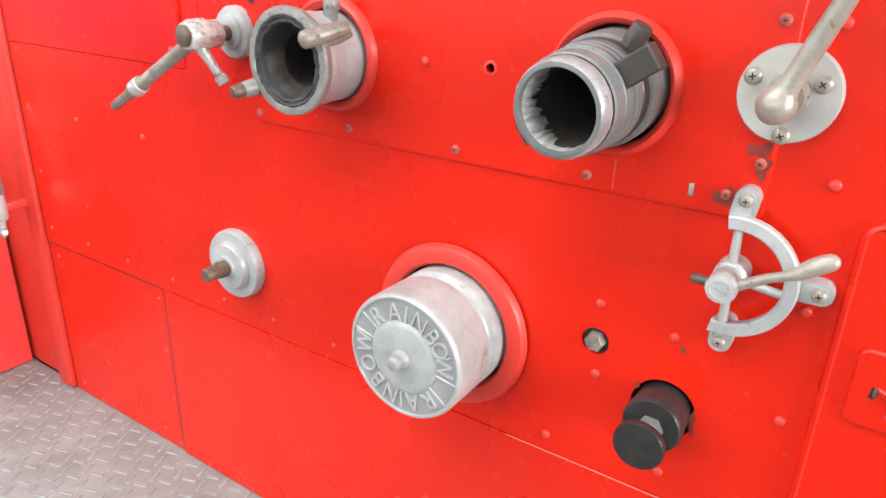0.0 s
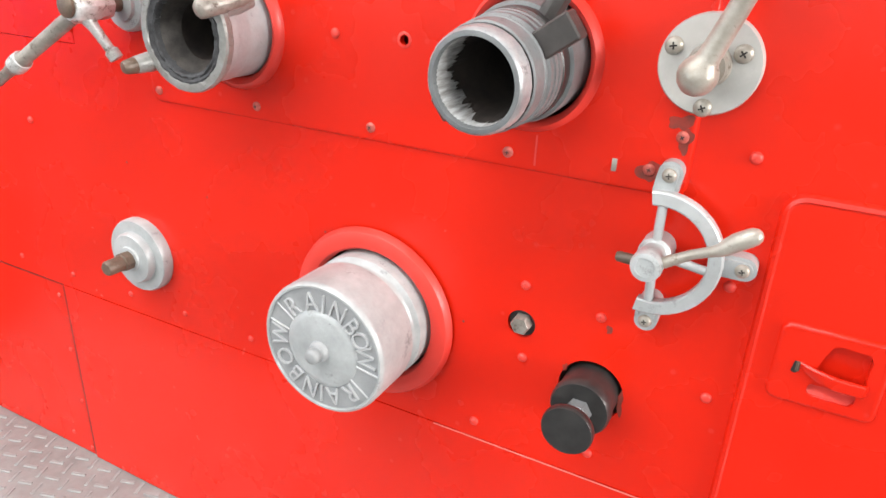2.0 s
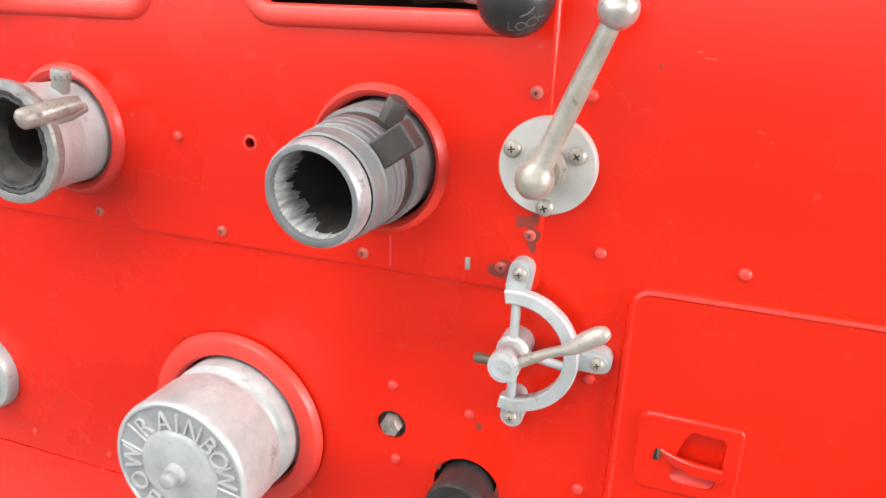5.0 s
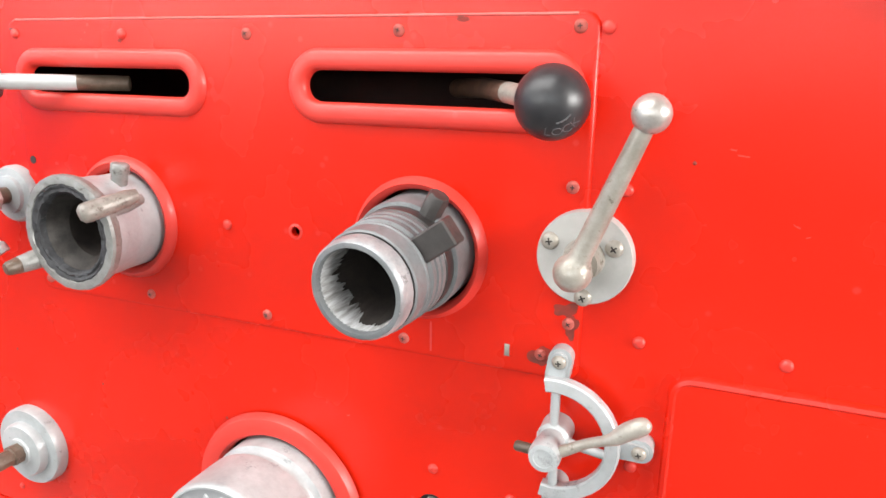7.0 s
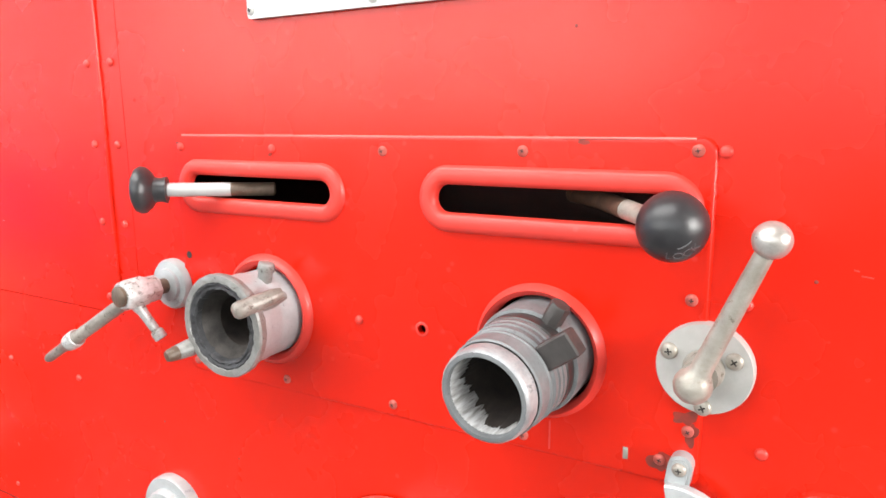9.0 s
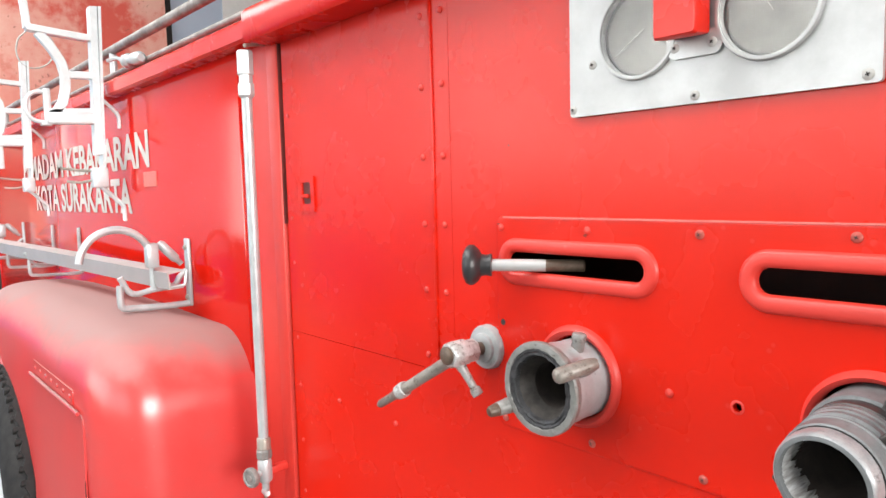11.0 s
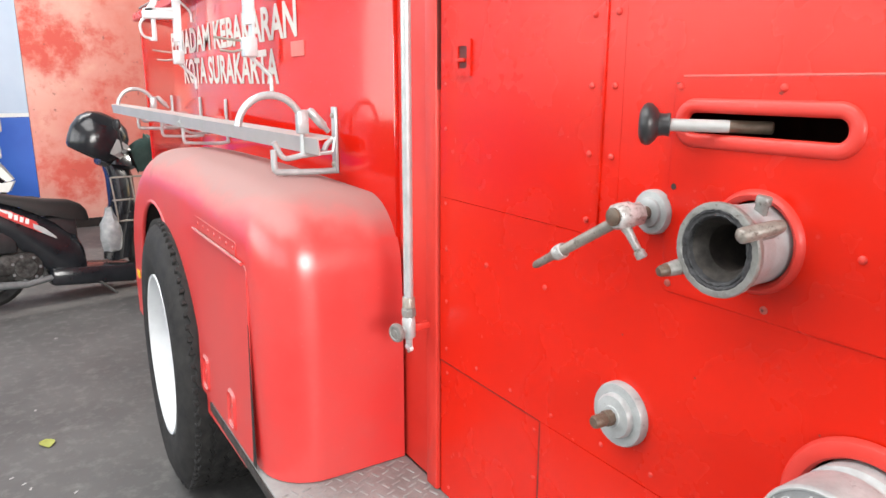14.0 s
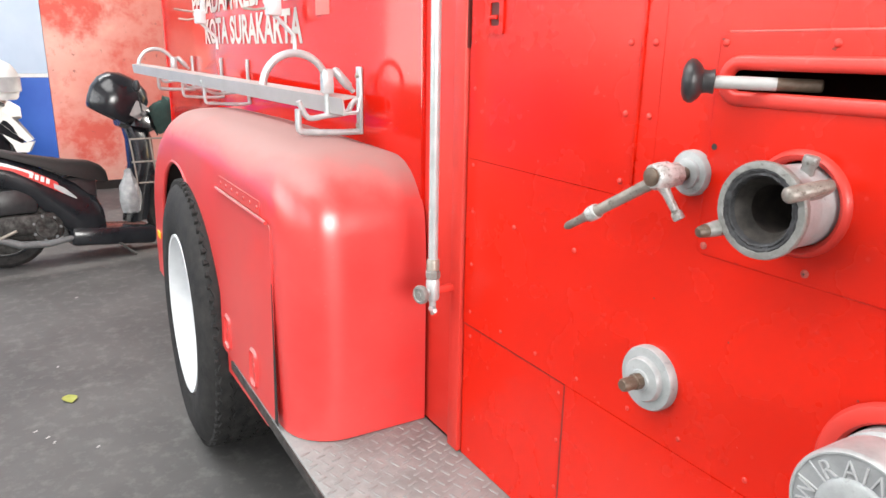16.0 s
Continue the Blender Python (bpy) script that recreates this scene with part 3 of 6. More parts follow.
def fender_profile():
    p = [(-1.037, 0.541), (-1.037, 0.70), (-1.037, 0.86), (-1.039, 0.98)]
    for k in range(0, 11):
        a = radians(90 * k / 10)
        p.append((-1.205 + 0.163 * math.cos(a), 1.028 + 0.167 * math.sin(a)))
    p += [(-1.45, 1.199), (-1.75, 1.203), (-2.05, 1.204), (-2.35, 1.200)]
    for k in range(1, 12):
        a = radians(90 + 72 * k / 11)
        p.append((-2.35 + 0.80 * math.cos(a), 0.60 + 0.60 * math.sin(a)))
    p.append((-3.16, 0.58))
    return [Vector((x, 0, z)) for x, z in p]


prof = fender_profile()
RAD = 0.125
rows = []
inner = []
for i, p in enumerate(prof):
    d = (prof[min(i + 1, len(prof) - 1)] - prof[max(i - 1, 0)]).normalized()
    nrm = Vector((d.z, 0, -d.x))   # points out of the fender
    if nrm.dot(p - Vector((-2.1, 0, 0.6))) < 0:
        nrm = -nrm
    fy = FY + TAPER * (-1.1 - p.x)
    crown = Vector((0, 0, 0.024 * max(0, nrm.z)))
    row = [p + Vector((0, 0.004, 0)), p + Vector((0, -(fy - RAD) * 0.35, 0)) + crown * 0.75, p + Vector((0, -(fy - RAD) * 0.7, 0)) + crown]
    for k in range(0, 9):
        a = radians(90 * k / 8)
        row.append(p + crown * 0.9 - nrm * RAD * (1 - math.cos(a)) + Vector((0, -(fy - RAD) - RAD * math.sin(a), 0)))
    rows.append(row)
    inner.append(row[-1])
bm = loft(rows, closed=False)
# outer side of the fender with the wheel arch cut out of it
arch = []
for k in range(0, 25):
    a = radians(195 - 195 * k / 24)
    arch.append((-2.37 + 0.418 * math.cos(a), 0.610 + 0.418 * math.sin(a)))
loop = [(v.x, v.z) for v in inner] + [(inner[-1].x, 0.42), (arch[0][0], 0.42)] + arch + [(arch[-1][0], 0.45), (-1.30, 0.475)]
side = bmesh.new()
vs = [side.verts.new((x, -(FY + TAPER * (-1.1 - x)), z)) for x, z in loop]
for i in range(len(vs)):
    side.edges.new((vs[i], vs[(i + 1) % len(vs)]))
bmesh.ops.triangle_fill(side, edges=side.edges[:], use_beauty=True)
join(bm, side)
bmesh.ops.remove_doubles(bm, verts=bm.verts[:], dist=0.0008)
bmesh.ops.recalc_face_normals(bm, faces=bm.faces[:])
fender = part("fender", bm, RED_FENDER, truck, "dusty red rounded wheel fender", angle=50)
bm = bmesh.new()
lip = [Vector((x, -(FY + TAPER * (-1.1 - x)) + 0.004, z)) for x, z in arch]
tube(lip, 0.008, 8, bm)
part("arch_lip", bm, RED_FENDER, fender)
# inside of the arch, its shade put into near-black sheets
bm = bmesh.new()
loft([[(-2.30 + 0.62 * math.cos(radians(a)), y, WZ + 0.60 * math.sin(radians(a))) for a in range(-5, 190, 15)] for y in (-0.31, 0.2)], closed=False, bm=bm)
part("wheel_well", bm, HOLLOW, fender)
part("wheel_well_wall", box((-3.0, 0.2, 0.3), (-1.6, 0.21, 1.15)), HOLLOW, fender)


def fy_at(x):
    return -(FY + TAPER * (-1.1 - x))


# locker flap, a little ajar at its lower front corner
flap_m = Matrix.Translation((-1.712, fy_at(-1.8) - 0.004, 1.048)) @ Matrix.Rotation(radians(0.2), 4, 'Z') @ Matrix.Rotation(radians(-1.2), 4, 'X')
bm = plate(rrect(0.0, -0.50, 0.530, 0.0, 0.02, 4), [], 0.0, 0.004)
bm.transform(flap_m)
flap = part("locker_flap", bm, RED_FENDER, fender, "red locker flap hanging slightly ajar")
# flat black wedge paints the shade of the opening beside the flap
bm = plate([(0.5305, -0.14), (0.5305, -0.500), (0.554, -0.500)], [], -0.001, 0.0015)
bm.transform(flap_m)
part("gap_shade", bm, HOLLOW, flap)
bm = tube([flap_m @ Vector(p) for p in ((0.03, -0.005, 0.004), (0.515, -0.005, 0.004))], 0.0045, 8)
part("hinge", bm, RED_FENDER, flap)
part("hinge_leaf", plate(rrect(-1.665, 1.056, -1.260, 1.090, 0.003, 2), [], fy_at(-1.5) - 0.0022, 0.0022, 0.001), RED_FENDER, fender)
for k in range(7):
    part("rivet", lathe([(0.0055, 0.0), (0.0045, 0.0022), (0.001, 0.003)], 10, at(-1.64 + 0.06 * k, 1.073, fy_at(-1.5) - 0.002)), RED_FENDER, fender)
for lx, lz in ((0.08, -0.425), (0.352, -0.428)):
    bm = bmesh.new()
    outl = [rrect(lx - 0.035, lz - 0.055, lx + 0.035, lz + 0.055, 0.02, 4), rrect(lx - 0.028, lz - 0.048, lx + 0.028, lz + 0.048, 0.018, 4),
            rrect(lx - 0.022, lz - 0.042, lx + 0.022, lz + 0.042, 0.016, 4)]
    loft([[(x, y, z) for x, z in o] for o, y in zip(outl, (0.0, -0.006, 0.0))], bm=bm)
    lathe([(0.012, 0.0), (0.012, 0.002), (0.008, 0.003)], 16, Matrix.Translation((lx, 0, lz)) @ OUT, bm)
    bm.transform(flap_m)
    part("latch", bm, RED_FENDER, flap)
part("yellow_tape", box((-2.95, fy_at(-3.0) - 0.006, 0.61), (-2.89, fy_at(-3.0) - 0.002, 0.64)), YELLOW, fender)

# wheel, steered a few degrees
wheel_m = Matrix.Translation((WX, -0.244, WZ)) @ Matrix.Rotation(radians(-1.66), 4, 'Z') @ Matrix.Rotation(radians(-0.77), 4, 'X') @ OUT
wheel = part("wheel", lathe([(0.09, -0.12), (0.09, -0.06), (0.07, -0.05), (0.07, -0.03)], 24, wheel_m), WHITE_RIM, truck, "truck wheel with white steel rim")
prof_t = [(0.285, -0.16), (0.31, -0.175), (0.40, -0.185), (0.46, -0.175), (0.480, -0.158), (0.487, -0.145), (0.491, -0.05), (0.492, 0.0), (0.491, 0.05),
          (0.487, 0.084), (0.480, 0.100), (0.462, 0.118), (0.42, 0.133), (0.37, 0.138), (0.330, 0.134), (0.302, 0.128), (0.288, 0.112), (0.285, -0.16)]
part("tyre", lathe(prof_t, 72, wheel_m, cap0=False, cap1=False), RUBBER, wheel, "black ribbed truck tyre")
bm = bmesh.new()
for rib in (-0.148, -0.108, -0.062, -0.016, 0.030, 0.076):
    n = 120
    loops = []
    for (dr, dw) in ((0.0, -0.019), (0.010, -0.016), (0.010, 0.016), (0.0, 0.019)):
        loops.append([wheel_m @ Vector(((0.487 + dr) * math.cos(2 * math.pi * k / n), (0.487 + dr) * math.sin(2 * math.pi * k / n), rib + dw + 0.0045 * (1 if k % 2 else -1))) for k in range(n)])
    loft(loops, bm=bm)
part("tread", bm, RUBBER, wheel, angle=20)
lug = mesh_of("tread_block", box((-0.016, -0.0085, -0.010), (0.010, 0.0085, 0.008), 0.003, seg=1), [RUBBER])
for k in range(76):
    piece("tread_block", lug, wheel, wheel_m @ Matrix.Rotation(2 * math.pi * k / 76, 4, 'Z') @ Matrix.Translation((0.484, 0, 0.098)))
prof_r = [(0.285, 0.112), (0.2956, 0.124), (0.293, 0.130), (0.284, 0.128), (0.277, 0.112), (0.268, 0.06), (0.262, -0.04), (0.250, -0.09), (0.13, -0.085), (0.09, -0.08)]
part("rim", lathe(prof_r, 48, wheel_m, cap0=False, cap1=False), WHITE_RIM, wheel, "white painted steel rim")

# ---- fittings on the pump panel ----


def escutcheon(c, r_out, r_in, h):
    bm = bmesh.new()
    prof_e = [(r_out, 0.0), (r_out - 0.0015, h * 0.45), (r_out - 0.004, h * 0.8), ((r_out + r_in) / 2, h), (r_in + 0.003, h * 0.8), (r_in, h * 0.4), (r_in, -0.008)]
    return lathe(prof_e, 56, at(*c, -0.003), bm, cap0=False, cap1=False)


part("coupling_ring", escutcheon(SIL, 0.0645, 0.0515, 0.009), FADED_LIT, truck)
part("coupling_ring", escutcheon(BLK, 0.0635, 0.0530, 0.009), FADED_LIT, truck)
part("cap_ring", escutcheon(CAP, 0.1000, 0.0758, 0.010), FADED_LIT, truck)
for s in (SLOT_A, SLOT_B):
    loops = []
    for grow, h in ((0.0185, 0.0), (0.0172, 0.0030), (0.0155, 0.0048), (0.0120, 0.0056), (0.0060, 0.0058), (0.0025, 0.0048), (0.0004, 0.0020), (0.0, -0.004)):
        loops.append([(x, -0.003 - h, z) for x, z in slot_hole(s, grow, 10)])
    part("slot_frame", loft(loops), FADED_LIT, truck, angle=60)

# silver hose coupling
c = thing("hose_coupling", "worn silver hose coupling with perished rubber seal", "hose coupling", base=(SIL[0], 0, SIL[1]))
m = at(*SIL) @ Matrix.Translation((0, -0.0012, 0)) @ Matrix.Diagonal((1.035, 1.035, 1, 1))
random.seed(21)
part("body", lathe([(0.0470, -0.02), (0.0470, 0.030), (0.0462, 0.032), (0.0462, 0.034), (0.0480, 0.036), (0.0480, 0.050), (0.0490, 0.052), (0.0492, 0.062)], 80, m, cap0=False, cap1=False), SIDE_SILVER, c, "pale silver painted barrel")
bm = lathe([(0.0488, 0.0615), (0.0525, 0.0640), (0.0540, 0.0680), (0.0545, 0.0730), (0.0534, 0.0758), (0.0500, 0.0766), (0.0462, 0.0764), (0.0450, 0.0735)], 96, m, cap0=False, cap1=False)
bm.verts.ensure_lookup_table()
for k, v in enumerate(bm.verts):
    ring = k // 96
    v.co += Vector((random.uniform(-1, 1), random.uniform(-1, 1), random.uniform(-1, 1))) * (0.0003 if ring < 5 else 0.0006)
part("face_ring", bm, WORN_SILVER, c, "chipped grey front ring", angle=25)
bm = lathe([(0.0468, 0.070), (0.0464, 0.0752), (0.0440, 0.0758), (0.0415, 0.0744), (0.0395, 0.0752), (0.0378, 0.0738), (0.0368, 0.0700), (0.0362, 0.064)], 72, m, cap0=False, cap1=False)
for v in bm.verts:
    v.co += Vector((random.uniform(-1, 1), random.uniform(-1, 1), random.uniform(-1, 1))) * 0.0009
part("rubber_seal", bm, RUBBER_SEAL, c, "cracked grey-black rubber ring", angle=25)
part("throat", lathe([(0.0364, 0.068), (0.0335, 0.062), (0.0300, 0.055), (0.0272, 0.050)], 40, m, cap0=False, cap1=False), THROAT, c, "dull tapered throat with shade put into its colour")
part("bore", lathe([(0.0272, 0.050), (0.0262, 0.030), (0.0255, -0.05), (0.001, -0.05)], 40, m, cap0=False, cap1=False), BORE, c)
p0, p1 = Vector((-0.0838, -0.0930, 1.2984)), Vector((-0.0625, -0.0490, 1.3100))
part("lug", tube([p0.lerp(p1, k) for k in (-0.06, 0.0, 0.10, 0.45, 0.8, 1.0)], [0.0050, 0.0086, 0.0094, 0.0090, 0.0082, 0.0060], 18), TAP_DULL, c, angle=50)
part("lug_web", tube([(-0.0870, -0.068, 1.2960), (-0.0770, -0.050, 1.3010), (-0.0735, -0.034, 1.3030)], [0.0085, 0.0090, 0.0050], 14), WORN_SILVER, c)
p0, p1 = Vector((-0.1068, -0.0290, 1.3070)), Vector((-0.1022, -0.0278, 1.3345))
part("lug", tube([p0.lerp(p1, k) for k in (0, 0.62, 0.66, 0.94, 1.0, 1.02)], [0.0078, 0.0078, 0.0090, 0.0090, 0.0078, 0.0030], 16), WORN_SILVER, c, angle=50)
p0, p1 = Vector((-0.1768, -0.0620, 1.2412)), Vector((-0.1850, -0.1003, 1.2362))
part("lug", tube([p0.lerp(p1, k) for k in (0, 0.30, 0.66, 0.70)], [0.0102, 0.0100, 0.0086, 0.0072], 14), WORN_SILVER, c)
part("lug_tip", tube([p0.lerp(p1, k) for k in (0.66, 0.70, 0.94, 1.0, 1.01)], [0.0080, 0.0084, 0.0068, 0.0054, 0.0020], 14), BROWN, c, "browned lug tip")

# grey hose coupling
c = thing("hose_coupling", "dark grey hose coupling with bare toothed mouth", "hose coupling", base=(BLK[0], 0, BLK[1]))
mouth = Vector((0.1985, -0.1080, 1.2690))
m = along((BLK[0], 0, BLK[1]), mouth) @ Matrix.Diagonal((0.955, 0.955, 0.915, 1))
m = m @ Matrix.Rotation(-math.atan2((m.to_3x3() @ Vector((1, 0, 0))).z, (m.to_3x3() @ Vector((0, 1, 0))).z), 4, 'Z')
part("base", lathe([(0.0520, -0.02), (0.0520, 0.030), (0.0512, 0.0325), (0.0480, 0.0335)], 56, m, cap0=False, cap1=False), ALU, c, "grey base ring")
part("band", lathe([(0.0480, 0.0334), (0.0484, 0.035), (0.0484, 0.047), (0.0470, 0.0485)], 56, m, cap0=False, cap1=False), GREY_DARK, c, "dark rubber-like band")
part("ridged_ring", lathe([(0.0470, 0.0484), (0.0478, 0.0500), (0.0478, 0.0555), (0.0464, 0.0562), (0.0464, 0.0574), (0.0474, 0.0582), (0.0474, 0.0632), (0.0458, 0.0640), (0.0458, 0.0652), (0.0466, 0.0660), (0.0466, 0.0715), (0.0440, 0.0735)], 56, m, cap0=False, cap1=False), ALU, c)
part("sleeve", lathe([(0.0440, 0.0730), (0.0440, 0.0775), (0.0460, 0.0785), (0.0462, 0.0800), (0.0450, 0.0812), (0.0446, 0.0970), (0.0430, 0.0985)], 56, m, cap0=False, cap1=False), ALU, c, "worn grey aluminium sleeve")
part("groove", lathe([(0.0430, 0.0984), (0.0412, 0.0988), (0.0412, 0.1002), (0.0424, 0.1006)], 56, m, cap0=False, cap1=False), GREY_DARK, c)
bm = lathe([(0.0424, 0.1005), (0.0426, 0.1030), (0.0422, 0.1120), (0.0412, 0.1160), (0.0398, 0.1176)], 72, m, cap0=False, cap1=False)
random.seed(17)
for v in bm.verts:
    v.co += Vector((random.uniform(-1, 1), random.uniform(-1, 1), random.uniform(-1, 1))) * 0.00025
part("lip", bm, ALU_EDGE, c, "rubbed bright lip")
part("face_ring", lathe([(0.0398, 0.1176), (0.0390, 0.118), (0.0358, 0.118), (0.0348, 0.112)], 56, m, cap0=False, cap1=False), ALU, c)
bm = bmesh.new()
random.seed(11)
n = 240
loops = []
for h in (0.113, 0.095, 0.075):
    loops.append([m @ Vector(((0.0350 - (0.0003 if k % 4 > 1 else 0)) * math.cos(2 * math.pi * k / n), (0.0350 - (0.0003 if k % 4 > 1 else 0)) * math.sin(2 * math.pi * k / n), h)) for k in range(n)])
part("mouth", loft(loops, bm=bm), BRIGHT, c, "bright scraped inner wall", angle=20)
bm = bmesh.new()
loops = []
ragged = [0.0]
for k in range(n - 1):
    ragged.append(max(-0.008, min(0.010, ragged[-1] * 0.97 + random.uniform(-1, 1) * 0.0040)))
for h, r in ((0.0860, 0.0344), (0.080, 0.0328), (0.055, 0.031), (-0.03, 0.0305)):
    row = []
    for k in range(n):
        a = 2 * math.pi * k / n
        reach = 0.0
        if h > 0.085:
            reach = min(0.0262, ragged[k] * 1.6 * min(1, (n - k) / 20) + 0.027 * math.sqrt(max(0, math.sin(a + 0.85))))
        row.append(m @ Vector((r * math.cos(a), r * math.sin(a), h + reach)))
    loops.append(row)
loft(loops, bm=bm)
bm.faces.new([bm.verts.new(v) for v in loops[-1]])
part("bore", bm, BORE, c, "dirty bore with its depth shade in the colour")
# two flat wings and a pin that lock into the hose
for ang, r1, h1 in ((35, 0.0765, 0.0765), (215, 0.0715, 0.0720)):
    bm = box((0.0425, -0.0117, h1 - 0.018), (r1, 0.0117, h1), 0.0016, seg=1)
    bm.transform(m @ Matrix.Rotation(radians(ang), 4, 'Z'))
    part("lug", bm, GREY_CAST, c, "dark flat locking wing", angle=25)
bm = lathe([(0.0098, 0.046), (0.0098, 0.067), (0.0088, 0.0690), (0.003, 0.0694)], 8, m @ Matrix.Rotation(radians(60), 4, 'Z') @ Matrix.Translation((0, 0, 0.0290)) @ Matrix.Rotation(radians(90), 4, 'Y'))
part("pin", bm, GREY_CAST, c)

# cast blank cap
c = thing("suction_cap", "silver cast blank cap with raised lettering", "hydrant cap", base=(CAP[0], 0, CAP[1]))
m = at(*CAP) @ Matrix.Diagonal((0.968, 0.968, 0.905, 1))
part("body", lathe([(0.0750, -0.03), (0.0750, 0.022), (0.0742, 0.0245), (0.0700, 0.0270), (0.0675, 0.030), (0.0668, 0.036), (0.0680, 0.0395), (0.0715, 0.0410), (0.0745, 0.0425), (0.0750, 0.046), (0.0752, 0.099), (0.0742, 0.1035), (0.0720, 0.1060),
                    (0.0700, 0.1060), (0.0692, 0.1035), (0.0440, 0.1035), (0.0425, 0.1050), (0.036, 0.1065), (0.020, 0.1085), (0.010, 0.1092)], 72, m, cap0=False), SILVER, c, angle=35)
part("nub", lathe([(0.0128, 0.1085), (0.0112, 0.1096), (0.0108, 0.1130), (0.0096, 0.1150), (0.0080, 0.1156), (0.0078, 0.1172), (0.0084, 0.1186), (0.0084, 0.1226), (0.0074, 0.1250), (0.0048, 0.1262), (0.0006, 0.1264)], 36, m), SILVER_SHADED, c, angle=60)
part("letter_band", lathe([(0.0690, 0.1034), (0.0690, 0.1038), (0.0442, 0.1038), (0.0442, 0.1034)], 72, m, cap0=False, cap1=False), SILVER_SHADED, c, "recessed band behind the letters with shade put into its colour")
for angles in ((131, 103, 86, 67, 46, 28, 9), (-49, -75, -92, -108, -131, -154, 178)):
    for ch, ang in zip("RAINBOW", angles):
        l = text_mesh(ch, 0.0305, 0.0026, 'CENTER', -0.012)
        l.transform(m @ Matrix.Rotation(radians(ang - 90), 4, 'Z') @ Matrix.Translation((0, 0.0438, 0.1038)) @ Matrix.Diagonal((0.86, 1, 1, 1)))
        part("letter", l, LETTER_METAL, c)
for ang in (145, -9, -35, 165):
    part("divider", box((0.0430, -0.0009, 0.1030), (0.0690, 0.0009, 0.1054), 0.0004, None, m @ Matrix.Rotation(radians(ang), 4, 'Z'), seg=1), LETTER_METAL, c)

# drain stud on a stepped disc
c = thing("drain_spindle", "silver stepped disc with a bare spindle end", "valve spindle", base=(-0.318, 0, 0.967))
m = at(-0.3184, 0.9665) @ Matrix.Diagonal((1.09, 1.09, 1.12, 1))
part("disc", lathe([(0.0465, -0.001), (0.0465, 0.009), (0.0445, 0.0125), (0.0320, 0.0130), (0.0315, 0.019), (0.0295, 0.0215), (0.016, 0.022), (0.015, 0.024)], 44, m), SILVER, c)
part("spindle", lathe([(0.0115, 0.022), (0.0115, 0.034), (0.0095, 0.035), (0.0095, 0.053), (0.0075, 0.0555)], 8, m), BROWN, c, "brown bare spindle end")

# small tap
c = thing("drain_tap", "worn chrome drain tap with long spout", "tap", base=(-0.283, 0, 1.286))
TX, TZ = -0.284, 1.286
m = at(TX, TZ)
part("flange", lathe([(0.0315, -0.001), (0.0315, 0.008), (0.029, 0.0115), (0.021, 0.0125), (0.020, 0.0165), (0.012, 0.018)], 36, m), SILVER, c)
part("neck", lathe([(0.0095, 0.016), (0.0095, 0.045)], 16, m), BROWN, c, "brassy worn neck")
part("body", lathe([(0.010, 0.031), (0.0165, 0.033), (0.0165, 0.046), (0.0190, 0.052), (0.0185, 0.074), (0.015, 0.079)], 8, m), TAP_METAL, c)
part("plug", lathe([(0.0125, 0.078), (0.0125, 0.0825), (0.010, 0.084), (0.002, 0.0845)], 14, m), BROWN, c, "brown screwed plug")
b0 = Vector((TX - 0.004, -0.064, TZ - 0.006))
tip = Vector((-0.4458, -0.0802, 1.1829))
pts = [b0.lerp(tip, k) for k in (0, 0.1, 0.6, 0.62, 0.66, 0.72, 0.75, 0.8, 0.97, 1)]
part("spout", tube(pts, [0.010, 0.0085, 0.0080, 0.0105, 0.0110, 0.0105, 0.0075, 0.0065, 0.0062, 0.004], 14), TAP_DULL, c)
part("collar", lathe([(0.0075, -0.004), (0.0112, -0.002), (0.0118, 0.006), (0.0112, 0.014), (0.0075, 0.016)], 14, along(b0.lerp(tip, 0.63), tip)), TAP_METAL, c)
h1 = Vector((-0.2570, -0.0490, 1.2310))
h0 = Vector((TX + 0.004, -0.062, TZ - 0.012))
pts = [h0.lerp(h1, k) for k in (0, 0.25, 0.75, 0.8, 0.98, 1)]
part("handle", tube(pts, [0.009, 0.0062, 0.0055, 0.0080, 0.0080, 0.006], 12), TAP_METAL, c)

# lever valve
c = thing("lever_valve", "nickel lever with ball end on a round flange", "valve lever", base=(0.346, 0, 1.284))
m = at(0.3468, 1.2873)
part("flange", lathe([(0.0380, -0.001), (0.0380, 0.0085), (0.0368, 0.0105)], 52, m), FLANGE, c, "grey round flange plate")
part("boss", lathe([(0.0165, 0.0105), (0.0150, 0.020), (0.0140, 0.030)], 28, m), STEEL, c)
r0, r1 = Vector((0.3436, -0.036, 1.2825)), Vector((0.3900, -0.052, 1.3970))
d = (r1 - r0).normalized()
pts = [r0 + d * k for k in (-0.0149, -0.0135, -0.0100, -0.0050, 0.0, 0.0050, 0.0095, 0.0125, 0.0165, 0.05, 0.09)] + [r1 - d * 0.004]
part("lever", tube(pts, [0.0015, 0.0063, 0.0110, 0.0140, 0.0150, 0.0142, 0.0116, 0.0094, 0.0084, 0.0079, 0.0073, 0.0068], 20), STEEL, c, angle=60)
part("ball", lathe([(0.0135 * math.sin(radians(a)), -0.0135 * math.cos(radians(a))) for a in (1, 15, 30, 45, 60, 75, 90, 105, 120, 135, 150, 165, 179)], 24, Matrix.Translation(r1 + d * 0.006)), POLISHED, c, "polished ball end")


def screw_mesh(name, r, h, material, n=18):
    bm = lathe([(r, 0.0), (r * 0.98, h * 0.35), (r * 0.8, h * 0.75), (r * 0.5, h * 0.97), (r * 0.1, h)], n)
    me = mesh_of(name, bm, [material])
    return me


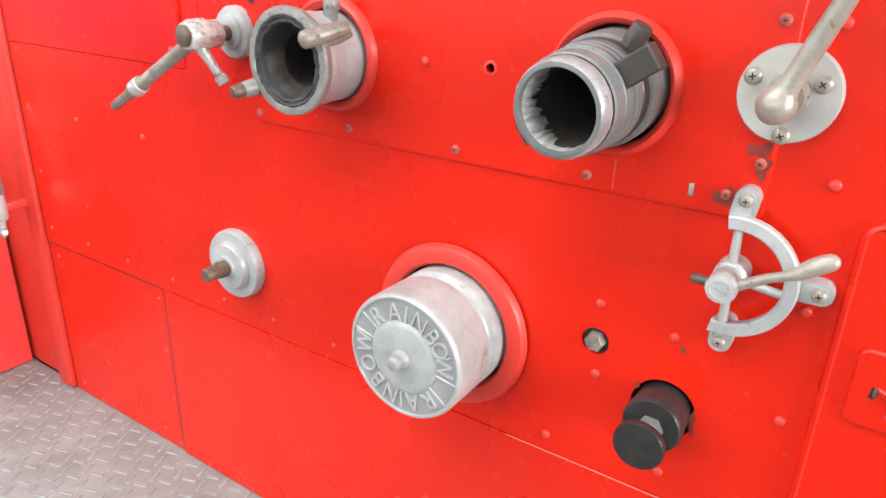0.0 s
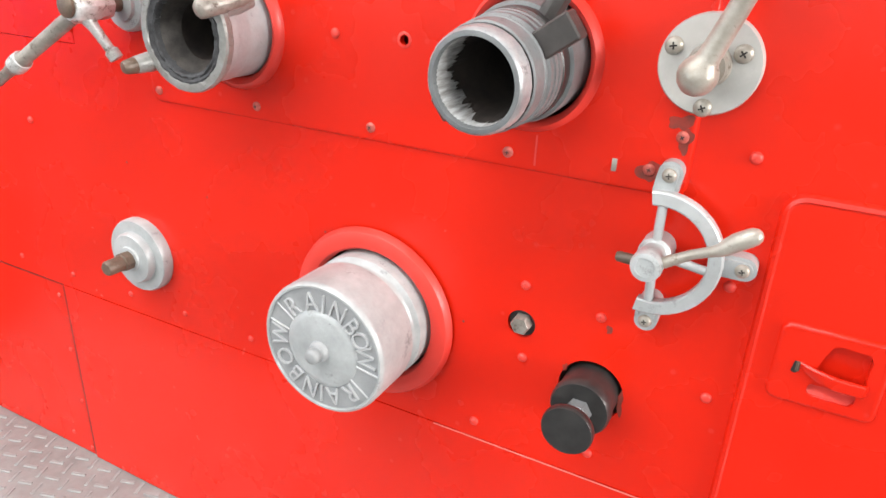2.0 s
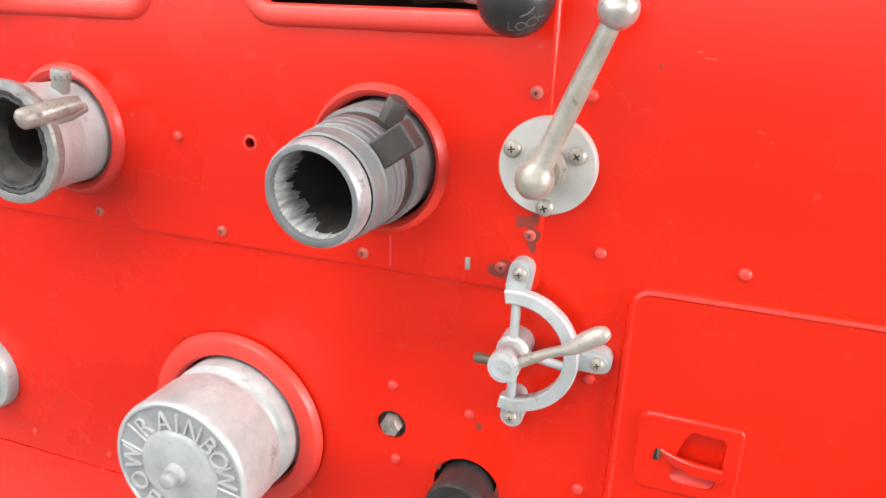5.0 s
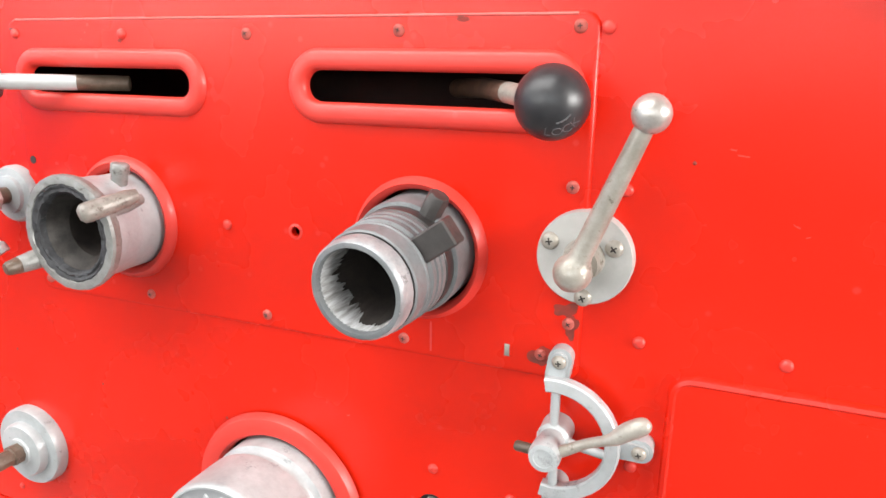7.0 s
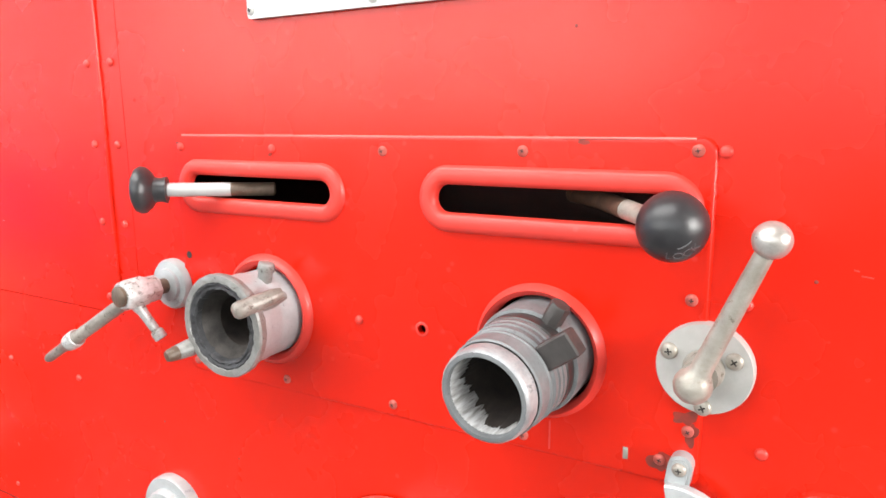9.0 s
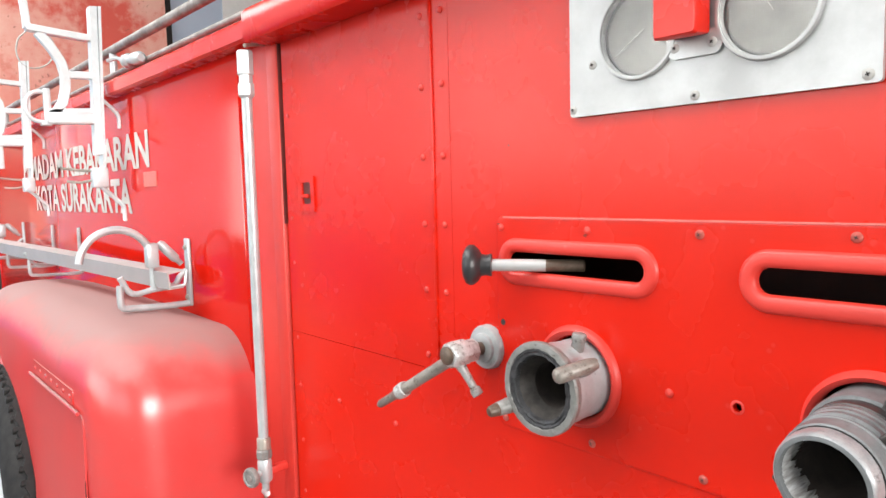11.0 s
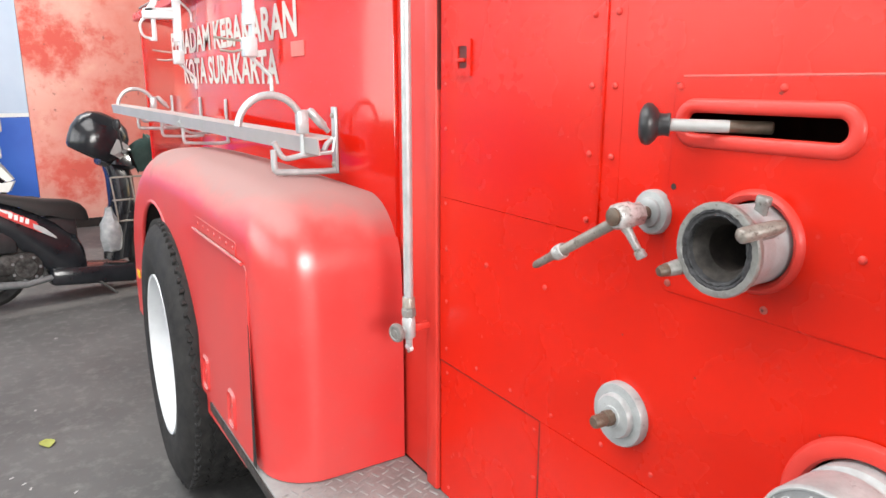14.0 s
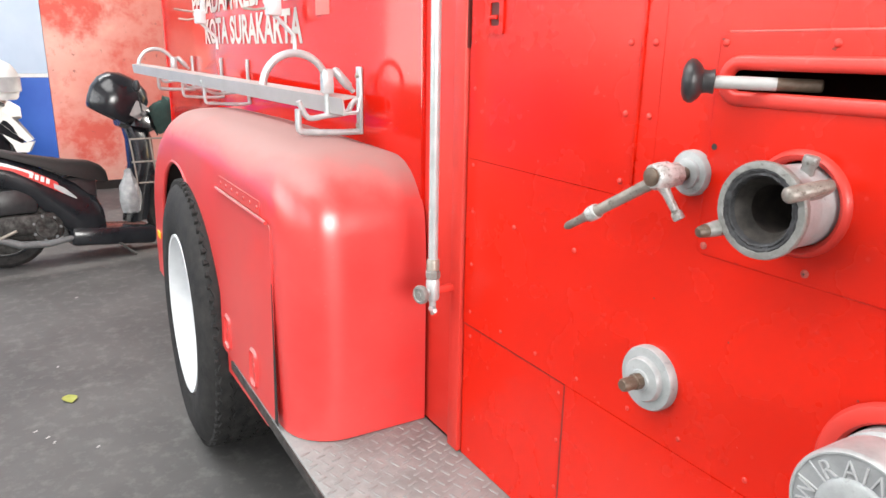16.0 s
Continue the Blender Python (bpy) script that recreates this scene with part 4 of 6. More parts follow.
def cross_mesh(r, h):
    # raised dark cross paints the shaded recess onto the screw head
    bm = box((-r * 0.40, -r * 0.085, h - 0.0008), (r * 0.40, r * 0.085, h + 0.0002))
    box((-r * 0.085, -r * 0.40, h - 0.0008), (r * 0.085, r * 0.40, h + 0.00025), bm=bm)
    return mesh_of("cross_recess", bm, [HOLLOW])


S_BIG = screw_mesh("screw", 0.0072, 0.0046, STEEL)
X_BIG = cross_mesh(0.0072, 0.0044)
S_MID = screw_mesh("screw", 0.0060, 0.0040, STEEL)
X_MID = cross_mesh(0.0060, 0.0038)
S_SMALL = screw_mesh("screw", 0.0052, 0.0028, SCREW_WORN)
S_SMALL_RED = screw_mesh("screw", 0.0050, 0.0032, FADED_LIT)
X_SMALL = cross_mesh(0.0048, 0.0029)
RIVET = screw_mesh("rivet", 0.0052, 0.0034, FADED_LIT, 14)
RIVET_S = screw_mesh("rivet", 0.0042, 0.0022, FADED_LIT, 10)


def screw(parent, x, z, y, me, cross=None, turn=0.0):
    ob = piece("screw" if me.name.startswith("screw") else "rivet", me, parent, at(x, z, y) @ Matrix.Rotation(radians(turn), 4, 'Z'))
    if cross:
        piece("cross_recess", cross, ob, ob.matrix_basis) if parent.parent is None else None
    return ob


for x, z, tn in ((0.3195, 1.2990, 10), (0.3694, 1.2978, 40), (0.3480, 1.2555, 25)):
    screw(c, x, z, -0.0100, S_BIG, X_BIG, tn)

# quadrant with its handle
c = thing("throttle_quadrant", "silver half-round quadrant bracket with hand lever", "quadrant lever", base=(0.3335, 0, 1.134))
QX, QZ = 0.3335, 1.1340
bm = bmesh.new()
rows = []
for k in range(0, 25):
    a = radians(100 - 200 * k / 24)
    ca, sa = math.cos(a), math.sin(a)
    rows.append([(QX + r * ca, y, QZ + r * sa) for r, y in ((0.0425, -0.016), (0.0425, -0.024), (0.0440, -0.0255), (0.0530, -0.0255), (0.0545, -0.024), (0.0545, -0.016))])
loft(rows, bm=bm, cap=True)
part("arc", bm, SILVER, c)
for (sx, sz), ang in (((0.3340, 1.2008), 82), ((0.4020, 1.1343), 0), ((0.3350, 1.0692), 268)):
    bm = plate(rrect(-0.0098, -0.0240, 0.0098, 0.0108, 0.0096, 6), [], -0.018, 0.0185)
    bmesh.ops.bevel(bm, geom=[e for e in bm.edges if all(abs(v.co.y + 0.018) < 1e-5 for v in e.verts) and len(e.link_faces) == 2 and any(abs(f.normal.y) < 0.5 for f in e.link_faces)], offset=0.003, segments=2, affect='EDGES')
    bm.transform(Matrix.Translation((sx, 0, sz)) @ Matrix.Rotation(radians(90 - ang), 4, 'Y'))
    part("foot", bm, SILVER, c)
    screw(c, sx, sz, -0.0176, S_MID, X_MID, ang + 15)
part("hub", lathe([(0.0138, -0.001), (0.0138, 0.022), (0.0110, 0.025), (0.0110, 0.036), (0.0126, 0.038), (0.0130, 0.051), (0.0118, 0.0545), (0.0080, 0.0552), (0.0078, 0.0545)], 28, at(QX, QZ)), SILVER, c)
part("pin", lathe([(0.0045, 0.0), (0.0045, 0.012), (0.003, 0.014)], 10, along((QX - 0.012, -0.045, QZ + 0.0005), (QX - 0.027, -0.045, QZ + 0.001))), BROWN, c)
for ang in (90, -88, -8):
    a = radians(ang)
    part("spoke", tube([(QX + 0.010 * math.cos(a), -0.020, QZ + 0.010 * math.sin(a)), (QX + 0.047 * math.cos(a), -0.020, QZ + 0.047 * math.sin(a))], 0.0040, 10), SILVER, c)
h0, h1 = Vector((QX + 0.012, -0.045, QZ + 0.004)), Vector((0.4110, -0.0495, 1.1790))
ks = (0, 0.3, 0.52, 0.60, 0.66, 0.75, 0.88, 0.935, 0.972, 0.993, 1.0)
pts = [h0.lerp(h1, k) + Vector((0, -0.0015, -0.003)) * max(0, 1 - abs(k - 0.58) * 5) for k in ks]
part("handle", tube(pts, [0.0048, 0.0040, 0.0042, 0.0052, 0.0064, 0.0072, 0.0072, 0.0066, 0.0050, 0.0028, 0.0008], 16), STEEL, c, angle=70)

# pull knob
c = thing("pull_knob", "dark oxidised pull knob in a round hole", "pull knob", base=(PULL[0], 0, PULL[1]))
m = at(*PULL) @ Matrix.Diagonal((0.95, 0.95, 0.82, 1))
part("sleeve", lathe([(0.0290, -0.05), (0.0290, 0.026), (0.0305, 0.028), (0.0305, 0.040), (0.0285, 0.044), (0.012, 0.0445)], 36, m), GREY_DARK, c)
part("nut", lathe([(0.0135, 0.044), (0.0135, 0.058), (0.0115, 0.060)], 6, m), ALU, c)
part("knob", lathe([(0.0090, 0.058), (0.0100, 0.070), (0.0235, 0.077), (0.0255, 0.080), (0.0255, 0.086), (0.0245, 0.0885), (0.004, 0.0890)], 40, m), GREY_DARK, c)

# hex bolt in its hole
c = thing("hex_bolt", "grey hexagon bolt head sunk in a round hole", "bolt", base=(HEX[0], 0, HEX[1]))
part("head", lathe([(0.0106, -0.006), (0.0106, 0.004), (0.0090, 0.0068), (0.002, 0.0072)], 6, at(*HEX)), TAP_DULL, c)
part("washer", lathe([(0.0142, -0.008), (0.0142, -0.004)], 24, at(*HEX)), GREY_DARK, c)

# slot levers
c = thing("slot_lever", "steel rod lever with black ball knob in a slot", "lever", base=(0.33, -0.06, 1.41))
kb = Vector((0.3262, -0.0560, 1.4078))
rd = [kb, Vector((0.308, -0.036, 1.4090)), Vector((0.278, -0.002, 1.411))]
part("rod", tube(rd, [0.008, 0.008, 0.0085], 14), STEEL, c)
part("rod_end", tube([rd[-1], Vector((0.24, 0.05, 1.412)), Vector((0.19, 0.12, 1.408))], [0.0085, 0.009, 0.009], 14), ROD_SHADED, c, "brown inner end darkened for the shade in the slot")
part("knob", lathe([(0.0262 * math.sin(radians(a)), -0.0262 * math.cos(radians(a))) for a in (1, 12, 24, 36, 48, 60, 72, 84, 96, 108, 120, 132, 144, 156, 168, 179)], 32, Matrix.Translation(kb)), BLACK, c, "glossy black ball knob")
bm = bmesh.new()
KF, KR, KU = Vector((0.233, -0.969, 0.088)), Vector((0.972, 0.235, 0.020)), Vector((-0.040, 0.081, 0.996))
for ch, ang in zip("LOCK", (-98, -79, -60, -41)):
    a = radians(ang)
    dirn = KF * 0.64 + (KR * math.cos(a) + KU * math.sin(a)) * 0.77
    dirn.normalize()
    upv = (KF - dirn * KF.dot(dirn)).normalized()
    q = Matrix((upv.cross(dirn), upv, dirn)).transposed().to_4x4()
    l = text_mesh(ch, 0.0105, 0.0004, 'CENTER', -0.01)
    l.transform(Matrix.Translation(kb + dirn * 0.0258) @ q @ Matrix.Translation((0, -0.0038, 0)))
    join(bm, l)
arc = []
for k in range(9):
    a = radians(-78 + 5.5 * k)
    dirn = KF * 0.83 + (KR * math.cos(a) + KU * math.sin(a)) * 0.56
    arc.append(kb + dirn.normalized() * 0.0262)
tube(arc, 0.0006, 6, bm)
part("lettering", bm, EMBOSS, c)
c = thing("slot_lever", "steel rod lever with black mushroom knob in a slot", "lever", base=(-0.23, -0.06, 1.415))
k0, k1 = Vector((-0.2620, -0.0680, 1.4095)), Vector((-0.0900, 0.075, 1.406))
m = along(k0, k1)
part("knob", lathe([(0.004, 0.0), (0.016, 0.001), (0.024, 0.005), (0.0268, 0.010), (0.0262, 0.015), (0.021, 0.021), (0.0145, 0.025), (0.0135, 0.031), (0.0150, 0.038), (0.010, 0.039)], 32, m), BLACK, c)
part("rod", lathe([(0.0080, 0.037), (0.0080, 0.108)], 14, m), PLATE, c, "bright steel rod")
# brown on the rod's inner end paints its fade into the slot's shade
part("rod_end", lathe([(0.0080, 0.108), (0.0080, 0.156), (0.006, 0.158)], 14, m), BROWN, c, "inner end darkened for the shade in the slot")

# gauge plate with two gauges
c = thing("gauge_plate", "bright metal plate carrying two round gauges", "gauge panel", base=(0.04, 0, 1.6))
part("plate", plate(rrect(-0.1300, 1.5905, 0.2030, 1.795, 0.004, 3), [ring2(-0.0356, 1.6740, 0.0465), ring2(0.106, 1.6740, 0.0465)], -0.007, 0.006), PLATE, c)
for gx in (-0.0356, 0.106):
    gz = 1.6740
    gm = at(gx, gz)
    bez = part("gauge", lathe([(0.0510, 0.007), (0.0515, 0.010), (0.0505, 0.0125), (0.0485, 0.0130), (0.0470, 0.0125), (0.0465, 0.004), (0.0465, 0.0005)], 56, gm, cap0=False, cap1=False), PLATE, c, "round gauge with chrome bezel")
    part("dial", lathe([(0.0465, 0.0012), (0.001, 0.0016)], 48, gm, cap0=False), DIAL, bez, "stained cream dial")
    part("gasket", lathe([(0.0464, 0.0022), (0.0440, 0.0024), (0.0436, 0.0014)], 48, gm, cap0=False, cap1=False), GREY_DARK, bez)
    needle = Matrix.Rotation(radians(215 if gx < 0 else 120), 4, 'Z')
    part("needle", box((-0.006, -0.0008, 0.0035), (0.038, 0.0008, 0.0045), 0.0004, None, gm @ needle), FLANGE, bez)
    gl = part("glass", lathe([(0.0465, 0.0105), (0.0465, 0.0120)], 48, gm), GLASS, bez)
    gl.visible_shadow = False
bm = plate(rrect(0.002, 1.637, 0.063, 1.662, 0.010, 5), [], -0.0115, 0.004)
tab = part("tab", bm, PLATE, c)
bm = loft([[(x, -0.012 - h, z) for x, z in rrect(0.010 - i, 1.657 - i, 0.050 + i, 1.78, 0.003, 2)] for h, i in ((0.0, 0.0), (0.03, 0.004), (0.034, 0.002))], cap=True)
part("lamp_box", bm, RED, c, "small red painted box")
SC_PLATE = screw_mesh("screw", 0.0052, 0.0018, FLANGE)
for x, z in ((-0.1252, 1.5990), (-0.0965, 1.6480), (0.0320, 1.5985), (0.192, 1.598)):
    screw(c, x, z, -0.0068, SC_PLATE, X_SMALL, 20)
for x, z in ((0.0114, 1.6484), (0.0529, 1.6484)):
    screw(c, x, z, -0.0113, SC_PLATE, X_SMALL, 50)

# access door with sunk latch
door = part("access_door", plate(rrect(0.422, 0.80, 1.08, 1.197, 0.014, 6), [rrect(0.452, 1.036, 0.508, 1.086, 0.006, 4)], -0.0055, 0.0055), RED, truck, "flat red access door with rounded edges", angle=20)
part("door_edge", loft([[(x, y, z) for x, z in rrect(0.422 - i, 0.80 - i, 1.08 + i, 1.197 + i, 0.014 + i, 6)] for i, y in ((-0.003, -0.0056), (-0.001, -0.0070), (0.002, -0.0060), (0.0035, -0.003), (0.004, 0.0))]), RED, door)
lt = rrect(0.4415, 1.0265, 0.519, 1.0945, 0.006, 4)
upper_mouth = [(0.471, 1.0590), (0.5075, 1.0550), (0.5080, 1.0800), (0.5050, 1.0845), (0.4850, 1.0860), (0.4795, 1.0840), (0.4760, 1.0760), (0.4735, 1.0680)]
part("latch_plate", plate(lt, [upper_mouth, rrect(0.4690, 1.0350, 0.5040, 1.0490, 0.006, 4)], -0.0085, 0.003), RED, door)
part("latch_edge", loft([[(x, y, z) for x, z in rrect(0.4415 - i, 1.0265 - i, 0.519 + i, 1.0945 + i, 0.006 + i, 4)] for i, y in ((-0.0030, -0.0087), (-0.0010, -0.0090), (0.0008, -0.0082), (0.0016, -0.0068), (0.0020, -0.0055))]), RED, door)
bm = box((0.452, 0.062, 1.036), (0.508, 0.066, 1.086))
box((0.450, -0.006, 1.035), (0.4525, 0.064, 1.087), bm=bm)
box((0.5075, -0.006, 1.035), (0.510, 0.064, 1.087), bm=bm)
box((0.4525, -0.006, 1.0335), (0.5075, 0.064, 1.036), bm=bm)
box((0.4525, -0.006, 1.086), (0.5075, 0.064, 1.0885), bm=bm)
part("latch_cup", bm, RED, door)
rows = []
for x, y, z, h in ((0.4600, -0.0092, 1.0650, 0.0050), (0.4640, -0.0115, 1.0640, 0.0070), (0.4720, -0.0140, 1.0628, 0.0095), (0.4870, -0.0160, 1.0608, 0.0112), (0.5075, -0.0155, 1.0600, 0.0108), (0.5095, -0.0110, 1.0595, 0.0100)):
    rows.append([(x, y + 0.0010, z), (x, y - 0.0004, z - 0.0014), (x, y, z - h + 0.0012), (x, y + 0.0012, z - h), (x, y + 0.0030, z - h), (x, y + 0.0030, z)])
part("latch_handle", loft(rows, cap=True), RED, door)
# paler red paints the highlight on the lower slope of the latch
part("latch_sill_highlight", loft([[(x, -0.0068 + 0.9 * max(0.0, z - 1.0350) + d, z) for x, z in rrect(0.4685, 1.0345, 0.5045, 1.0560, 0.006, 4)] for d in (0.0, 0.0008)], cap=True), FADED_LIT, door)
part("latch_pin", lathe([(0.0018, 0), (0.0018, 0.0085)], 10, along((0.4585, -0.0085, 1.0560), (0.4585, -0.0085, 1.0650))), BROWN, door)
# dark spot on the surface paints the shade of a hole
part("pin_hole_shade", plate([(0.4540, 1.0545), (0.4580, 1.0535), (0.4600, 1.0580), (0.4592, 1.0640), (0.4555, 1.0645)], [], -0.0092, 0.0004), HOLLOW, door)

# pale strip holds dust, and the light caught by the panel's top edge
part("seam_dust_highlight", box((0.125, -0.0017, SEAM - 0.0012), (1.70, -0.0010, SEAM + 0.0003)), PATCH, pump, "dusty pale edge with its highlight put into the colour")

# screws and rivets over the panels
for x, z in ((-0.251, 1.1915), (-0.1042, 1.1930), (0.0418, 1.1921), (0.1892, 1.1922)):
    screw(upper, x, z, -0.0030, S_SMALL)
for x, z in ((-0.2535, 1.4555), (-0.109, 1.4550), (0.0361, 1.4550), (0.1852, 1.4574)):
    screw(upper, x, z, -0.0030, S_SMALL if x > -0.05 else S_SMALL_RED)
for x, z in ((0.3335, 1.3411), (0.3366, 1.2290), (0.315, 1.1985), (0.332, 1.460)):
    screw(upper, x, z, -0.0030, S_SMALL)
for i, (x, z) in enumerate(((0.3335, 1.3411), (0.3366, 1.2290), (0.315, 1.1985), (-0.1042, 1.1930), (0.0418, 1.1921), (0.1892, 1.1922), (0.0361, 1.4550), (0.1852, 1.4574), (0.332, 1.460))):
    piece("cross_recess", X_SMALL, upper, at(x, z, -0.0030) @ Matrix.Rotation(radians(35 * i), 4, 'Z'))
for x, z in ((0.3928, 1.2212), (0.4985, 1.2206), (0.3965, 1.0005), (0.300, 0.897), (0.395, 1.111), (0.374, 1.3415), (0.174, 0.887), (0.352, 1.4593)):
    screw(pump, x, z, 0.0, RIVET)
for x, z in ((0.2178, 1.0642), (0.2216, 0.9842), (0.2938, 1.0514)):
    screw(pump, x, z, 0.0, S_SMALL_RED)
screw(pump, 0.0013, 1.2785, -0.003, S_SMALL_RED)
for x, z in ((0.2178, 1.0642), (0.2938, 1.0514)):
    piece("cross_recess", X_SMALL, pump, at(x, z, 0.0))
for z in (1.768, 1.6630, 1.5580, 1.4562, 1.3543):
    for x in (-0.4205, -0.3725):
        screw(pump, x, z, -0.0012 if x > -0.4 else 0.0, RIVET)
screw(pump, -0.4200, 1.2522, 0.0, RIVET)
for x, z in ((-0.7165, 0.8950), (-0.602, 0.8925), (-0.4838, 0.8910), (-0.361, 0.8930), (-0.2568, 0.8920), (-0.142, 0.8900),
             (-0.832, 0.8990), (-0.832, 1.0065), (-0.833, 1.1200), (-0.835, 1.2180), (-0.836, 1.370), (-0.837, 1.458), (-0.837, 1.66)):
    screw(pump, x, z, 0.0, RIVET_S)
for x, z in ((-0.687, 1.119), (-0.5126, 1.118)):
    screw(pump, x, z, 0.0, S_SMALL_RED)
for x, z in ((-0.5313, 0.8420), (-0.5290, 0.746), (-0.5265, 0.648), (-0.5230, 0.5535), (-0.5664, 0.5695), (-0.8244, 0.566), (-0.832, 0.842)):
    screw(low_a, x, z, 0.002, RIVET_S)
# dark disc on the surface paints the shade of an empty hole
part("rivet_hole_shade", lathe([(0.0044, 0.0), (0.0040, 0.0004)], 14, at(-0.2533, 1.3250, -0.0030)), HOLLOW, pump)
part("hole_rim", lathe([(0.0078, 0.0), (0.0074, 0.0003), (0.0052, 0.0003), (0.0048, -0.004)], 11, at(0.0784, 1.2792, -0.003), cap0=False, cap1=False), FADED_LIT, pump)
part("chip", box((0.2835, -0.0035, 1.192), (0.2880, -0.0028, 1.203), 0.0003), STEEL, pump, "bare metal chip in the paint")

# latch on the side sheet
l = part("side_latch", plate(rrect(-0.804, 1.472, -0.744, 1.540, 0.004, 3), [rrect(-0.787, 1.487, -0.757, 1.528, 0.004, 3)], -0.004, 0.004), RED, truck)
# dark red plate puts the recess's shade into the colour
part("latch_cup", plate(rrect(-0.787, 1.487, -0.757, 1.528, 0.004, 3), [], -0.0008, 0.0006), RED_DARK, l)
part("latch_handle", box((-0.784, -0.010, 1.498), (-0.760, -0.003, 1.506), 0.002), RED, l)


def blot(cx, cz, rx, rz, y, seed, mt, parent):
    random.seed(seed)
    n = 40
    ph = [random.uniform(0, 6.3) for _ in range(5)]
    out = []
    for k in range(n):
        a = 2 * math.pi * k / n
        r = 0.8 + sum(math.sin(a * (j + 2) + ph[j]) * 0.16 / (1 + 0.4 * j) for j in range(5))
        out.append((cx + rx * r * math.cos(a), cz + rz * r * math.sin(a)))
    part("stain", plate(out, [], y, 0.0003), mt, parent)


blot(0.334, 1.2405, 0.011, 0.008, -0.0034, 1, STAIN, upper)
blot(0.3395, 1.226, 0.006, 0.012, -0.0034, 2, STAIN, upper)
blot(0.317, 1.1965, 0.013, 0.012, -0.0034, 3, STAIN, upper)
blot(0.328, 1.1865, 0.008, 0.006, -0.0034, 4, STAIN, upper)
blot(0.3235, 0.966, 0.0035, 0.016, -0.0004, 5, STAIN, pump)
blot(0.266, 0.988, 0.0035, 0.004, -0.0004, 6, STAIN, pump)
blot(0.303, 1.041, 0.003, 0.006, -0.0004, 7, STAIN, pump)
part("scratch", box((0.2145, -0.0033, 1.184), (0.2162, -0.0029, 1.212)), FADED_LIT, upper)

# scuffs, paint nicks and dirt specks
random.seed(33)
for x, z, w, h in ((0.452, 1.372, 0.008, 0.0010), (0.445, 1.376, 0.004, 0.0012), (0.492, 1.325, 0.005, 0.0010), (0.500, 1.318, 0.003, 0.0008), (-0.05, 1.12, 0.004, 0.0010),
                   (-0.60, 1.02, 0.005, 0.0010), (-0.16, 0.93, 0.003, 0.0015), (0.128, 1.10, 0.003, 0.0010), (-0.42, 0.98, 0.004, 0.0012), (-0.66, 1.34, 0.005, 0.0010), (-0.50, 1.66, 0.004, 0.0010)):
    bm = box((-w / 2, -0.0003, -h / 2), (w / 2, 0.0, h / 2), 0.0, None, Matrix.Translation((x, 0, z)) @ Matrix.Rotation(random.uniform(-0.7, 0.7), 4, 'Y'))
    part("scuff", bm, FADED_LIT, pump)
for x, z in ((0.154, 1.005), (0.262, 0.925), (-0.02, 1.065), (0.42, 1.365), (-0.195, 1.07), (-0.33, 1.09), (-0.24, 1.565), (0.23, 1.56)):
    part("speck", lathe([(0.0016, 0.0), (0.0012, 0.0003)], 8, at(x, z)), STAIN, pump)
for x, z, sx in ((0.240, 1.466, 0.007), (-0.256, 1.459, 0.005), (-0.112, 1.449, 0.003)):
    blot(x, z, sx, 0.0028, -0.0034, int(1000 * z), STAIN, upper)

# rounded edge bead of the slotted plate, painted highlight, line of dirt and shade
part("plate_edge", loft([[(x, y, z) for x, z in rrect(-0.262 - i, 1.1805 - i, 0.3445 + i, 1.4685 + i, 0.010 + i, 5)] for i, y in ((-0.0030, -0.0031), (0.0000, -0.0033), (0.0010, -0.0026), (0.0018, -0.0012), (0.0024, 0.0))]), RED, upper)
# pale tube paints the light caught by the upper edge
part("edge_highlight", tube([(-0.250, -0.0031, 1.4690), (0.330, -0.0031, 1.4690)], 0.0011, 8), PATCH, upper, "pale upper edge with its highlight put into the colour")
# dark strip paints the shadow under the plate's edge, with slight dirt
part("joint_dirt_shade", box((0.20, -0.0006, 1.1783), (0.335, -0.0002, 1.1794)), RED_DARK, upper)


# round grey housing on the upper panel
c = thing("lamp_housing", "round grey metal housing on the upper red panel", "lamp housing", base=(0.592, 0, 1.570))
m = at(0.592, 1.570)
part("body", lathe([(0.100, -0.001), (0.101, 0.010), (0.099, 0.030), (0.092, 0.046), (0.075, 0.056), (0.050, 0.060), (0.002, 0.061)], 56, m, cap0=False), PATINA, c, angle=60)
part("rim", lathe([(0.104, -0.001), (0.104, 0.006), (0.1005, 0.008)], 56, m, cap0=False, cap1=False), STEEL, c)

# ---- standpipe beside the pillar ----
c = thing("standpipe", "silver vertical pipe with drain valve at its foot", "pipe", base=(-0.90, -0.055, 0.87))
PX, PY = -0.900, -0.055
part("pipe", lathe([(0.0105, 1.004), (0.0105, 1.72)], 20, Matrix.Translation((PX, PY, 0))), SILVER_PAINT, c)
part("coupling", lathe([(0.0125, 1.698), (0.0165, 1.703), (0.0165, 1.724), (0.0140, 1.728), (0.0140, 1.742), (0.0165, 1.744), (0.0165, 1.787), (0.014, 1.790)], 8, Matrix.Translation((PX, PY, 0))), SILVER_PAINT, c, angle=25)
part("collar", lathe([(0.0125, 0.9835), (0.0142, 0.985), (0.0142, 1.004), (0.0125, 1.0075)], 20, Matrix.Translation((PX, PY, 0))), STEEL, c, "bare brownish collar")
part("union", lathe([(0.0140, 0.963), (0.0166, 0.966), (0.0166, 0.979), (0.0140, 0.984)], 8, Matrix.Translation((PX, PY, 0))), WORN_SILVER, c, angle=25)
